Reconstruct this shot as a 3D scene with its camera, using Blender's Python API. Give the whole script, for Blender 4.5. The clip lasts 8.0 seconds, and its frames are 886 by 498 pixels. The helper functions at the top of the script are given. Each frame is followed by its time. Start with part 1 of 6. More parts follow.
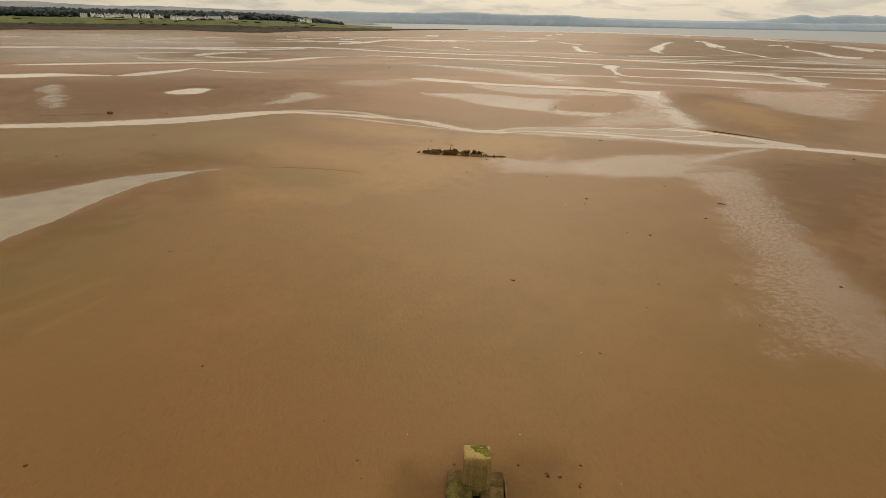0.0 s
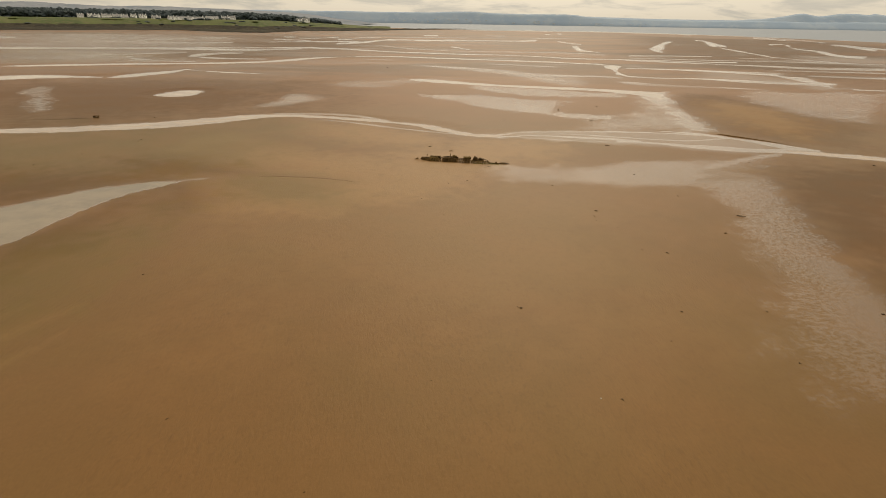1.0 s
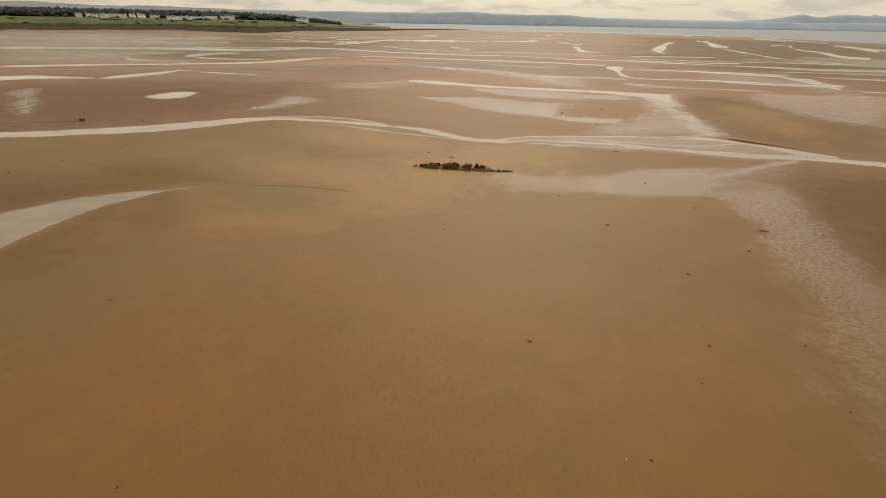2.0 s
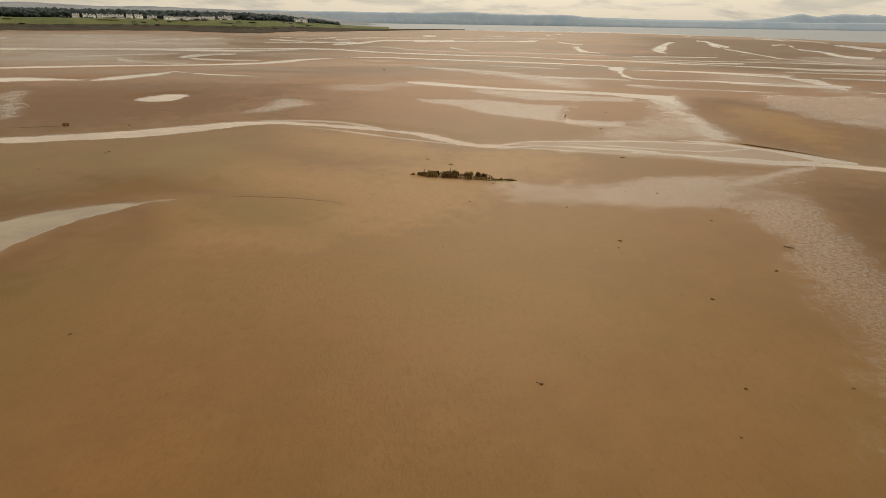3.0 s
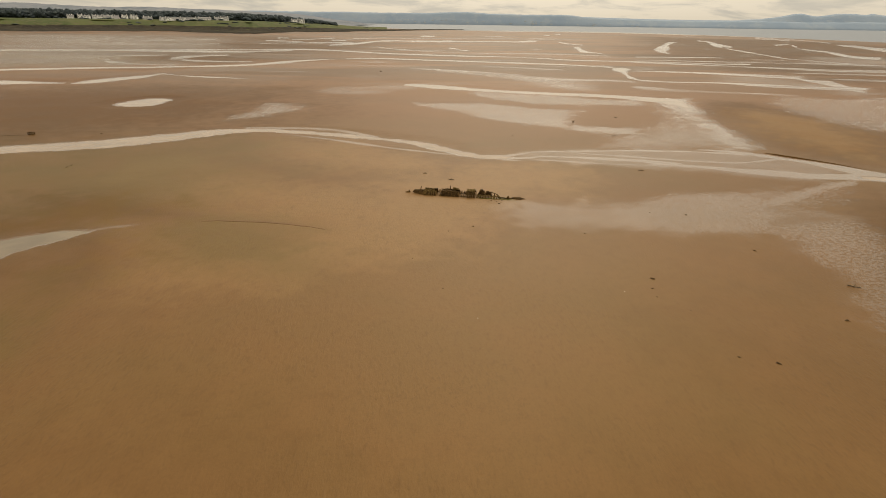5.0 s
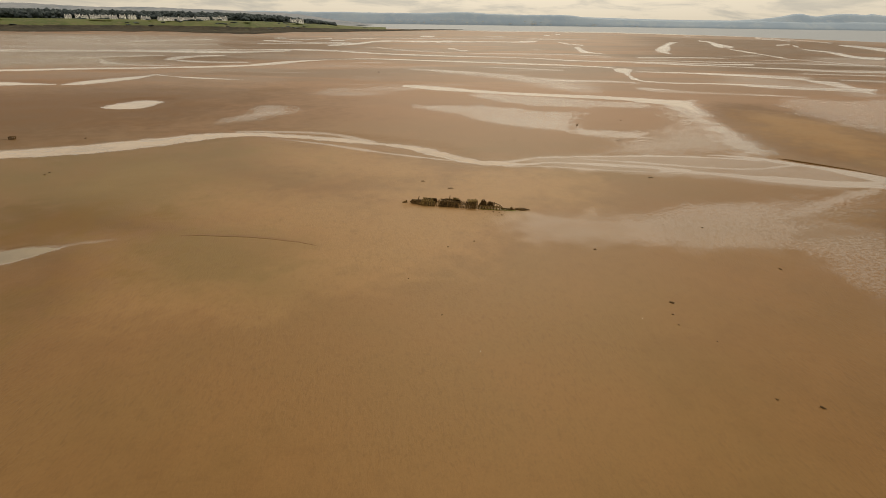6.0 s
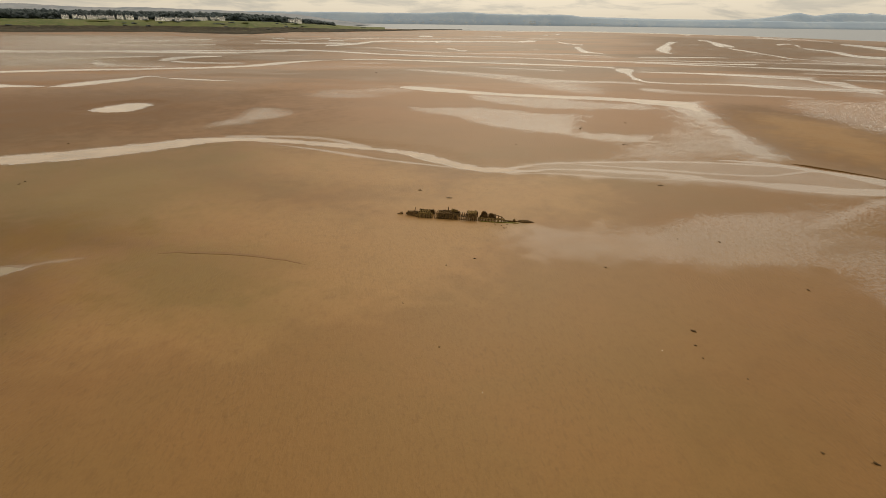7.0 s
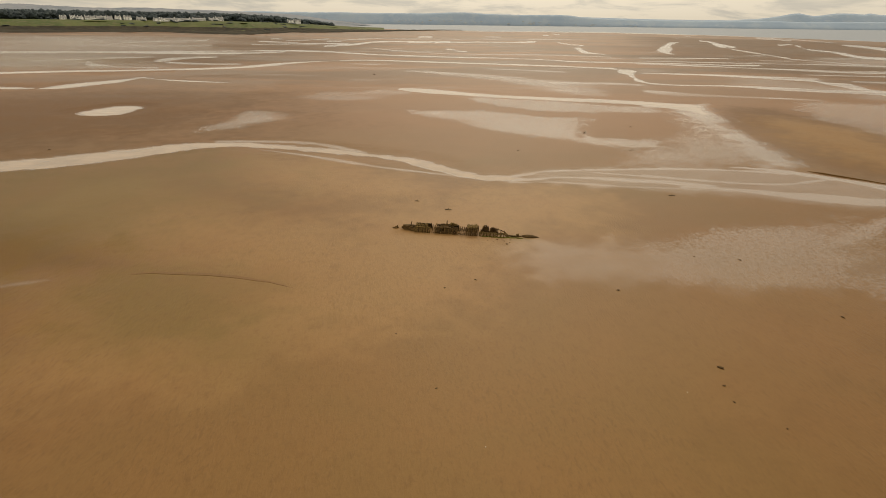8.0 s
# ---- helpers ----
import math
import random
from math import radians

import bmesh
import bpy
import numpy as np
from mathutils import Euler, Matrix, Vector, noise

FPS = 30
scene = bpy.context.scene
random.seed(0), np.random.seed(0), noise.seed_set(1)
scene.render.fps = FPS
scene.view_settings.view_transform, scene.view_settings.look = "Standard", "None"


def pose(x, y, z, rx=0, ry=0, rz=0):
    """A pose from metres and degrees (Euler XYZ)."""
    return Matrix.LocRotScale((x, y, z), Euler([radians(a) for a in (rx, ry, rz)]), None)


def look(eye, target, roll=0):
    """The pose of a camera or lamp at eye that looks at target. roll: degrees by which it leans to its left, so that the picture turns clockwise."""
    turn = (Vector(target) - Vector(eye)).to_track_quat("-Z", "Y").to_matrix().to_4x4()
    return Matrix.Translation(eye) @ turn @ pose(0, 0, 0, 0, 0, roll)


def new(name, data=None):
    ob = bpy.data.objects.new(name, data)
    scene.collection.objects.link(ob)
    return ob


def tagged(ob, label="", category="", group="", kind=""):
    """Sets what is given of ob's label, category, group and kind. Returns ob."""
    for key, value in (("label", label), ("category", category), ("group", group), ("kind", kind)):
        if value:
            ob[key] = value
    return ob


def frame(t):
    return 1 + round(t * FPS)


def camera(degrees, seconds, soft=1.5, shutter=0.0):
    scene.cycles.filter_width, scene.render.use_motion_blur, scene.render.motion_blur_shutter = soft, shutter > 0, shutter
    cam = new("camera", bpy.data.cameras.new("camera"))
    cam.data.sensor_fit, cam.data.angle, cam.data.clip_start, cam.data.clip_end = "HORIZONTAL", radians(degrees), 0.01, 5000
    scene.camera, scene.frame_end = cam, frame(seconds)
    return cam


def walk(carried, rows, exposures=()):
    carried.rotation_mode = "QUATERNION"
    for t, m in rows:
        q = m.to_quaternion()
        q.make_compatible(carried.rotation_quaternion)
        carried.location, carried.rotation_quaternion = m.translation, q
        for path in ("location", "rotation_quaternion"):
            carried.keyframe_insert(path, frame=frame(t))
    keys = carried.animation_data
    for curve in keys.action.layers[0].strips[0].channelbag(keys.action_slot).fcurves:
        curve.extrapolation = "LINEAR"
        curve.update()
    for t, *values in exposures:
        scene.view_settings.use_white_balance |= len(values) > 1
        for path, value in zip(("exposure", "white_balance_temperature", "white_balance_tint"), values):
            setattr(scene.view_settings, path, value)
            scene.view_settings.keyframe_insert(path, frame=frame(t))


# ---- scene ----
cam = camera(79.5, 8.0, soft=0.8)
PATH = [
    (0, (0.394, 0.447, 21.358), (0.378, 2.286, 20.572), 1.0),
    (0.5, (0.417, 2.891, 21.357), (0.402, 4.73, 20.571), 1.0),
    (1, (0.258, 5.477, 21.391), (0.245, 7.315, 20.604), 0.9),
    (1.5, (0.208, 8.001, 21.334), (0.196, 9.84, 20.547), 1.0),
    (3, (0.11, 15.483, 21.27), (0.101, 17.322, 20.484), 0.9),
    (3.5, (0.03, 17.951, 21.199), (0.023, 19.789, 20.413), 0.8),
    (4, (-0.043, 20.297, 21.178), (-0.047, 22.136, 20.391), 0.8),
    (4.5, (-0.062, 22.697, 21.116), (-0.067, 24.536, 20.33), 0.8),
    (6, (-0.04, 29.711, 20.937), (-0.043, 31.551, 20.152), 0.8),
    (6.5, (0.055, 32.004, 20.915), (0.053, 33.844, 20.13), 0.7),
    (7, (0.085, 34.224, 20.905), (0.084, 36.063, 20.12), 0.7),
    (7.5, (0.173, 36.494, 20.899), (0.172, 38.333, 20.114), 0.7),
    (8, (0.184, 38.751, 20.902), (0.185, 40.591, 20.118), 0.7),
]
walk(cam, [(t, look(eye, target, roll)) for t, eye, target, roll in PATH], exposures=[(0.0, -0.27, 7300, 10), (8.0, -0.27, 7300, 10)])

# ---- sky, sun ----
SUN_AZ = radians(7)      # from +y towards +x
SUN_EL = radians(41.5)
SUN_DIR = Vector((math.sin(SUN_AZ) * math.cos(SUN_EL), math.cos(SUN_AZ) * math.cos(SUN_EL), math.sin(SUN_EL)))


def node(tree, kind, x=0, **values):
    n = tree.nodes.new(kind)
    for key, value in values.items():
        n.inputs[key].default_value = value
    return n


def math_node(tree, op, a, b=None, clamp=False):
    n = tree.nodes.new("ShaderNodeMath")
    n.operation, n.use_clamp = op, clamp
    for i, v in enumerate((a, b)):
        if v is None:
            continue
        if isinstance(v, (int, float)):
            n.inputs[i].default_value = v
        else:
            tree.links.new(v, n.inputs[i])
    return n.outputs[0]


def mix_node(tree, fac, a, b):
    n = tree.nodes.new("ShaderNodeMix")
    n.data_type = "RGBA"
    for i, v in ((0, fac), (6, a), (7, b)):
        if isinstance(v, (int, float)):
            n.inputs[i].default_value = v
        elif isinstance(v, tuple):
            n.inputs[i].default_value = (*v, 1)
        else:
            tree.links.new(v, n.inputs[i])
    return n.outputs[2]


def remap(tree, v, a, b, lo=0.0, hi=1.0, smooth=True):
    n = tree.nodes.new("ShaderNodeMapRange")
    n.interpolation_type = "SMOOTHSTEP" if smooth else "LINEAR"
    tree.links.new(v, n.inputs[0])
    for i, x in enumerate((a, b, lo, hi)):
        n.inputs[i + 1].default_value = x
    return n.outputs[0]


def noise_node(tree, vec, scale, detail=4.0, rough=0.55, stretch=None, distort=0.0, turn=0.0):
    if stretch or turn:
        m = tree.nodes.new("ShaderNodeMapping")
        m.inputs["Scale"].default_value = stretch or (1, 1, 1)
        m.inputs["Rotation"].default_value = (0, 0, turn)
        tree.links.new(vec, m.inputs[0])
        vec = m.outputs[0]
    n = node(tree, "ShaderNodeTexNoise", Scale=scale, Detail=detail, Roughness=rough, Distortion=distort)
    tree.links.new(vec, n.inputs["Vector"])
    return n.outputs[0]


def build_world():
    world = bpy.data.worlds.new("overcast_sky")
    scene.world = world
    world.use_nodes = True
    tree = world.node_tree
    tree.nodes.clear()
    out = tree.nodes.new("ShaderNodeOutputWorld")
    sky = tree.nodes.new("ShaderNodeTexSky")
    sky.sky_type, sky.sun_disc = "NISHITA", False
    sky.sun_elevation, sky.sun_rotation = SUN_EL, SUN_AZ
    clear = node(tree, "ShaderNodeBackground", Strength=0.06)
    tree.links.new(sky.outputs[0], clear.inputs[0])
    way = tree.nodes.new("ShaderNodeTexCoord").outputs["Generated"]
    # cloud deck: stretched noise, brighter towards the veiled sun
    n = noise_node(tree, way, 7.0, 7.0, 0.58, (1, 1, 5.5), 0.4)
    cover = remap(tree, n, 0.38, 0.56)
    colour = mix_node(tree, cover, (0.69, 0.675, 0.625), (0.975, 0.91, 0.785))
    dot = tree.nodes.new("ShaderNodeVectorMath")
    dot.operation = "DOT_PRODUCT"
    tree.links.new(way, dot.inputs[0])
    dot.inputs[1].default_value = SUN_DIR
    near = math_node(tree, "POWER", math_node(tree, "MAXIMUM", dot.outputs["Value"], 0.0), 12.0)
    parts = tree.nodes.new("ShaderNodeSeparateXYZ")
    tree.links.new(way, parts.inputs[0])
    # an overcast sky is brighter overhead than at the horizon
    rise = math_node(tree, "ADD", 0.67, math_node(tree, "MULTIPLY", math_node(tree, "POWER", math_node(tree, "MAXIMUM", parts.outputs[2], 0.0), 0.42), 0.88))
    colour = mix_node(tree, math_node(tree, "MULTIPLY", near, 0.6), colour, (0.94, 0.84, 0.69))
    wide = math_node(tree, "POWER", math_node(tree, "MAXIMUM", dot.outputs["Value"], 0.0), 6.0)
    strength = math_node(tree, "ADD", math_node(tree, "ADD", math_node(tree, "MULTIPLY", near, 1.3), math_node(tree, "MULTIPLY", wide, 0.48)), rise)
    cloud = tree.nodes.new("ShaderNodeBackground")
    tree.links.new(colour, cloud.inputs[0])
    tree.links.new(strength, cloud.inputs[1])
    both = node(tree, "ShaderNodeMixShader", Fac=0.94)
    tree.links.new(clear.outputs[0], both.inputs[1])
    tree.links.new(cloud.outputs[0], both.inputs[2])
    tree.links.new(both.outputs[0], out.inputs[0])
    lamp = bpy.data.lights.new("veiled_sun", "SUN")
    lamp.energy, lamp.angle, lamp.color = 1.54, radians(20), (1.0, 0.92, 0.78)
    ob = new("veiled_sun", lamp)
    ob.matrix_world = look(SUN_DIR * 100, (0, 0, 0))


build_world()


# ---- materials ----
def material(name):
    mat = bpy.data.materials.new(name)
    mat.use_nodes = True
    tree = mat.node_tree
    return mat, tree, tree.nodes["Principled BSDF"]


def bump(tree, bsdf, height, strength, distance):
    b = node(tree, "ShaderNodeBump", Strength=strength, Distance=distance)
    tree.links.new(height, b.inputs["Height"])
    tree.links.new(b.outputs[0], bsdf.inputs["Normal"])
    return b


def position(tree):
    return tree.nodes.new("ShaderNodeNewGeometry").outputs["Position"]


def attribute(tree, name):
    n = tree.nodes.new("ShaderNodeAttribute")
    n.attribute_name = name
    return n.outputs["Fac"]


def sand_material():
    mat, tree, bsdf = material("tidal_sand")
    p = position(tree)
    wide = noise_node(tree, p, 0.016, 4.0, 0.55, (1.0, 1.6, 1.0))
    mid = noise_node(tree, p, 0.10, 5.0, 0.6)
    fine = noise_node(tree, p, 1.6, 6.0, 0.65, (1.0, 0.7, 1.0))
    grain = noise_node(tree, p, 9.0, 4.0, 0.6)
    damp, rip, far = attribute(tree, "damp"), attribute(tree, "ripple"), attribute(tree, "far")
    broken = math_node(tree, "ADD", 0.82, remap(tree, mid, 0.3, 0.7, 0.0, 0.20))
    tones = [math_node(tree, "MULTIPLY", attribute(tree, n), broken) for n in ("moist_shade", "dry_lit", "algae")]
    flats = attribute(tree, "flats")
    bands = noise_node(tree, p, 0.020, 5.0, 0.6, (0.35, 1.3, 1.0), 0.4)
    colour = mix_node(tree, remap(tree, wide, 0.38, 0.62), (0.130, 0.0685, 0.0250), (0.119, 0.0685, 0.0232))
    # the sand beyond the stream is a shade redder
    colour = mix_node(tree, math_node(tree, "MULTIPLY", far, 0.9), colour, (0.150, 0.0650, 0.0190))
    colour = mix_node(tree, math_node(tree, "MULTIPLY", tones[0], 0.75), colour, (0.070, 0.039, 0.018))
    colour = mix_node(tree, math_node(tree, "MULTIPLY", tones[1], 0.80), colour, (0.230, 0.134, 0.054))
    colour = mix_node(tree, math_node(tree, "MULTIPLY", tones[2], 0.72), colour, (0.092, 0.064, 0.015))
    colour = mix_node(tree, math_node(tree, "MULTIPLY", remap(tree, mid, 0.35, 0.7), 0.30), colour, (0.172, 0.082, 0.029))
    colour = mix_node(tree, math_node(tree, "MULTIPLY", flats, remap(tree, bands, 0.42, 0.57, 0.0, 0.9)), colour, (0.082, 0.046, 0.021))
    colour = mix_node(tree, math_node(tree, "MULTIPLY", remap(tree, fine, 0.45, 0.75), 0.28), colour, (0.100, 0.050, 0.018))
    colour = mix_node(tree, math_node(tree, "MULTIPLY", remap(tree, grain, 0.5, 0.8), 0.12), colour, (0.190, 0.108, 0.045))
    speck = noise_node(tree, p, 6.0, 4.0, 0.75, (1.0, 0.7, 1.0))
    colour = mix_node(tree, remap(tree, speck, 0.52, 0.66, 0.0, 0.14), colour, (0.076, 0.038, 0.015))
    colour = mix_node(tree, remap(tree, speck, 0.48, 0.34, 0.0, 0.11), colour, (0.205, 0.112, 0.045))
    # short worn ripples, their crests running obliquely away
    turned = tree.nodes.new("ShaderNodeMapping")
    turned.inputs["Rotation"].default_value = (0, 0, radians(-94))
    tree.links.new(p, turned.inputs[0])
    rows = noise_node(tree, turned.outputs[0], 3.0, 4.0, 0.62, (0.50, 1.45, 1.0), 0.5)
    worn = remap(tree, noise_node(tree, p, 0.045, 4.0, 0.6), 0.36, 0.62, 0.25, 1.0)
    colour = mix_node(tree, math_node(tree, "MULTIPLY", worn, remap(tree, rows, 0.50, 0.68, 0.0, 0.30)), colour, (0.080, 0.041, 0.016))
    # thin films of water with ragged edges; ripple crests stand out of them
    edge = noise_node(tree, p, 0.9, 6.0, 0.7, None, 0.4)
    crests = mix_node(tree, far, remap(tree, noise_node(tree, p, 2.8, 5.0, 0.80, (0.75, 1.0, 1.0)), 0.34, 0.58),
                      remap(tree, noise_node(tree, p, 3.6, 4.0, 0.7, (1.0, 0.30, 1.0)), 0.38, 0.62))
    patches = noise_node(tree, p, 0.30, 5.0, 0.65, (0.7, 1.3, 1.0))
    rills = noise_node(tree, p, 0.040, 7.0, 0.66, (0.26, 1.7, 1.0), 0.9)
    ragged = math_node(tree, "ADD", math_node(tree, "MULTIPLY", math_node(tree, "SUBTRACT", edge, 0.5), 0.7), math_node(tree, "MULTIPLY", math_node(tree, "SUBTRACT", patches, 0.5), 0.6))
    streaked = math_node(tree, "MULTIPLY", math_node(tree, "MULTIPLY", math_node(tree, "SUBTRACT", rills, 0.52), 1.7), flats)
    f1 = remap(tree, math_node(tree, "ADD", damp, math_node(tree, "ADD", ragged, streaked)), 0.42, 0.60)
    reach = remap(tree, math_node(tree, "ADD", rip, math_node(tree, "MULTIPLY", ragged, 0.40)), 0.02, 1.0)
    broken_up = math_node(tree, "ADD", math_node(tree, "MULTIPLY", reach, 0.86), math_node(tree, "MULTIPLY", math_node(tree, "SUBTRACT", crests, 0.5), remap(tree, far, 0.0, 1.0, 1.20, 1.0)))
    f2 = math_node(tree, "MULTIPLY", remap(tree, broken_up, 0.30, 1.06), remap(tree, far, 0.0, 1.0, 0.72, 1.0))
    f2 = math_node(tree, "MULTIPLY", f2, remap(tree, reach, 0.04, 0.30))
    f3 = math_node(tree, "MULTIPLY", flats, remap(tree, rills, 0.575, 0.64, 0.0, 0.4))
    # broad wet sheets between drier bars on the far flats
    sheets = noise_node(tree, p, 0.017, 6.0, 0.62, (0.55, 0.8, 1.0), 0.8)
    sheets = math_node(tree, "ADD", sheets, math_node(tree, "MULTIPLY", attribute(tree, "sheet"), 0.065))
    f4 = math_node(tree, "MULTIPLY", math_node(tree, "MULTIPLY", math_node(tree, "MULTIPLY", flats, remap(tree, attribute(tree, "sheet"), 0.0, 1.0, 0.3, 1.0)), remap(tree, sheets, 0.53, 0.585)), remap(tree, crests, 0.2, 0.8, 0.06, 0.26))
    f3 = math_node(tree, "MAXIMUM", f3, f4)
    still = attribute(tree, "film")
    streaks = noise_node(tree, p, 0.05, 6.0, 0.65, (0.22, 1.6, 1.0), 0.6)
    uneven = mix_node(tree, far, remap(tree, patches, 0.3, 0.7, 0.75, 1.1), remap(tree, streaks, 0.38, 0.62, 0.45, 1.25))
    still = math_node(tree, "MULTIPLY", still, mix_node(tree, remap(tree, still, 0.55, 0.85), uneven, mix_node(tree, far, (1.0, 1.0, 1.0), remap(tree, streaks, 0.34, 0.58, 0.62, 1.05))), True)
    film = math_node(tree, "MAXIMUM", math_node(tree, "MAXIMUM", f1, f2), math_node(tree, "MAXIMUM", f3, still))
    film = math_node(tree, "MULTIPLY", film, 1.12, True)
    wet = math_node(tree, "MAXIMUM", remap(tree, damp, 0.0, 0.5, 0.0, 0.6), film)
    # under water the sand is a little duller; the water itself is a clear coat that mirrors the sky
    under = mix_node(tree, math_node(tree, "MULTIPLY", wet, 0.35), colour, (0.104, 0.054, 0.022))
    tree.links.new(under, bsdf.inputs["Base Color"])
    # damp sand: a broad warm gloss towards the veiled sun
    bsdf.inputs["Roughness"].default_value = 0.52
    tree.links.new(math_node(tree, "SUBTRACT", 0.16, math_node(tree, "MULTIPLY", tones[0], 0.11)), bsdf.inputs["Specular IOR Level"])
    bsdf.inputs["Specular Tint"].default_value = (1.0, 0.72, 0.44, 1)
    bsdf.inputs["IOR"].default_value = 1.45
    tree.links.new(film, bsdf.inputs["Coat Weight"])
    bsdf.inputs["Coat IOR"].default_value = 1.33
    tree.links.new(remap(tree, far, 0.0, 1.0, 0.10, 0.15), bsdf.inputs["Coat Roughness"])
    height = math_node(tree, "ADD", math_node(tree, "MULTIPLY", worn, rows), math_node(tree, "MULTIPLY", grain, 0.12))
    bump(tree, bsdf, height, 0.42, 0.10)
    # wavelets on the films
    wave = node(tree, "ShaderNodeBump", Strength=0.60, Distance=0.10)
    chop = math_node(tree, "ADD", 0.12, math_node(tree, "MULTIPLY", math_node(tree, "MULTIPLY", f2, far), 2.2))
    tree.links.new(math_node(tree, "MULTIPLY", chop, mix_node(tree, far, noise_node(tree, p, 7.0, 2.0, 0.6), noise_node(tree, p, 3.6, 3.0, 0.7, (1.0, 0.42, 1.0)))), wave.inputs["Height"])
    tree.links.new(wave.outputs[0], bsdf.inputs["Coat Normal"])
    return mat


def water_material(name, deep, rough, wave, scale, height, gloss, lines):
    """Shallow turbid water; threads of sand show through it along the flow."""
    mat, tree, bsdf = material(name)
    p = position(tree)
    n = noise_node(tree, p, 0.22, 5.0, 0.6)
    thread = noise_node(tree, p, 1.3, 5.0, 0.65, (0.10, 1.0, 1.0), 0.25)
    colour = mix_node(tree, remap(tree, n, 0.35, 0.65), deep, tuple(c * 1.3 for c in deep))
    tree.links.new(colour, bsdf.inputs["Base Color"])
    tree.links.new(remap(tree, thread, 0.35, 0.62, gloss * (1 - lines), gloss), bsdf.inputs["Specular IOR Level"])
    tree.links.new(remap(tree, thread, 0.35, 0.60, rough + 0.22 * lines, rough), bsdf.inputs["Roughness"])
    bsdf.inputs["IOR"].default_value = 1.33
    w = noise_node(tree, p, scale, 4.0, 0.6, (0.5, 1.0, 1.0), 0.3)
    bump(tree, bsdf, w, wave, height)
    return mat


def mottled(name, a, b, scale, rough=0.8, c=None, relief=0.3, depth=0.05, metal=0.0, spread=0.14):
    """A rough surface of two or three colours, mixed at two scales, with relief."""
    mat, tree, bsdf = material(name)
    p = position(tree)
    info = tree.nodes.new("ShaderNodeObjectInfo").outputs["Random"]
    big = noise_node(tree, p, scale, 5.0, 0.6)
    small = noise_node(tree, p, scale * 7, 4.0, 0.65)
    colour = mix_node(tree, remap(tree, big, 0.36, 0.64), a, b)
    if c:
        colour = mix_node(tree, math_node(tree, "MULTIPLY", remap(tree, small, 0.48, 0.66), 0.8), colour, c)
    vary = remap(tree, info, 0.0, 1.0, 1 - spread, 1 + spread, False)
    bright = tree.nodes.new("ShaderNodeHueSaturation")
    tree.links.new(vary, bright.inputs["Value"])
    tree.links.new(colour, bright.inputs["Color"])
    tree.links.new(bright.outputs[0], bsdf.inputs["Base Color"])
    bsdf.inputs["Roughness"].default_value = rough
    bsdf.inputs["Metallic"].default_value = metal
    bsdf.inputs["Specular IOR Level"].default_value = 0.12
    bump(tree, bsdf, small, relief, depth)
    return mat


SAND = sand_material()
SHALLOW = water_material("shallow_water", (0.205, 0.142, 0.088), 0.08, 0.14, 2.2, 0.03, 0.60, 0.40)
POOL = water_material("standing_water", (0.130, 0.096, 0.056), 0.07, 0.10, 2.0, 0.02, 0.46, 0.12)
SEA = water_material("sea_water", (0.175, 0.195, 0.222), 0.55, 0.5, 0.10, 0.6, 0.14, 0.15)
TURF = mottled("shore_turf", (0.052, 0.072, 0.018), (0.088, 0.101, 0.030), 0.012, 0.9, (0.110, 0.095, 0.048), 0.4, 0.5)
MARSH = mottled("marsh_bank", (0.010, 0.009, 0.005), (0.028, 0.023, 0.012), 0.030, 1.0, (0.052, 0.040, 0.025), 0.6, 0.6)
# woods and scrub: blue-grey distance haze is mixed into the leaf colour
HAZED_WOODS = mottled("hazed_foliage", (0.044, 0.057, 0.064), (0.055, 0.068, 0.070), 0.03, 0.9, (0.030, 0.040, 0.044), 0.5, 0.8)
RENDERED_WALL = mottled("white_render", (0.88, 0.88, 0.86), (0.90, 0.90, 0.88), 0.2, 0.8, (0.80, 0.79, 0.76), 0.1, 0.02, 0.0, 0.04)
# town across the firth: wall colour already holds the painted haze
HAZY_WALL = mottled("hazy_wall", (0.42, 0.46, 0.50), (0.50, 0.53, 0.55), 0.01, 0.9)
SLATE = mottled("grey_slate", (0.22, 0.22, 0.22), (0.30, 0.295, 0.285), 0.3, 0.7, (0.17, 0.17, 0.17), 0.3, 0.05)
PANE = mottled("dark_pane", (0.03, 0.035, 0.04), (0.05, 0.055, 0.06), 0.5, 0.2)
# hills: the blue-grey of distance haze is painted into these base colours
HAZED_FAR_HILL = mottled("hazed_far_hill", (0.245, 0.315, 0.405), (0.285, 0.35, 0.43), 0.0022, 1.0, (0.31, 0.365, 0.43), 0.1, 3, 0.0, 0.06)
HAZED_NEAR_HILL = mottled("hazed_farmland_hill", (0.125, 0.148, 0.178), (0.180, 0.195, 0.222), 0.004, 1.0, (0.225, 0.230, 0.245), 0.2, 5)
RUST = mottled("rusted_hull_steel", (0.070, 0.041, 0.016), (0.132, 0.078, 0.028), 3.2, 0.9, (0.014, 0.009, 0.004), 0.9, 0.06, 0.0, 0.40)
WEEDY = mottled("weed_on_steel", (0.096, 0.062, 0.021), (0.176, 0.114, 0.040), 3.4, 0.9, (0.022, 0.017, 0.007), 1.0, 0.08, 0.0, 0.35)
SEAWEED = mottled("dark_seaweed", (0.070, 0.040, 0.016), (0.096, 0.058, 0.022), 4.0, 0.7, (0.042, 0.025, 0.011), 0.9, 0.05)
CONCRETE = mottled("mossy_concrete", (0.066, 0.043, 0.016), (0.105, 0.069, 0.026), 1.6, 0.9, (0.040, 0.027, 0.010), 0.8, 0.04)
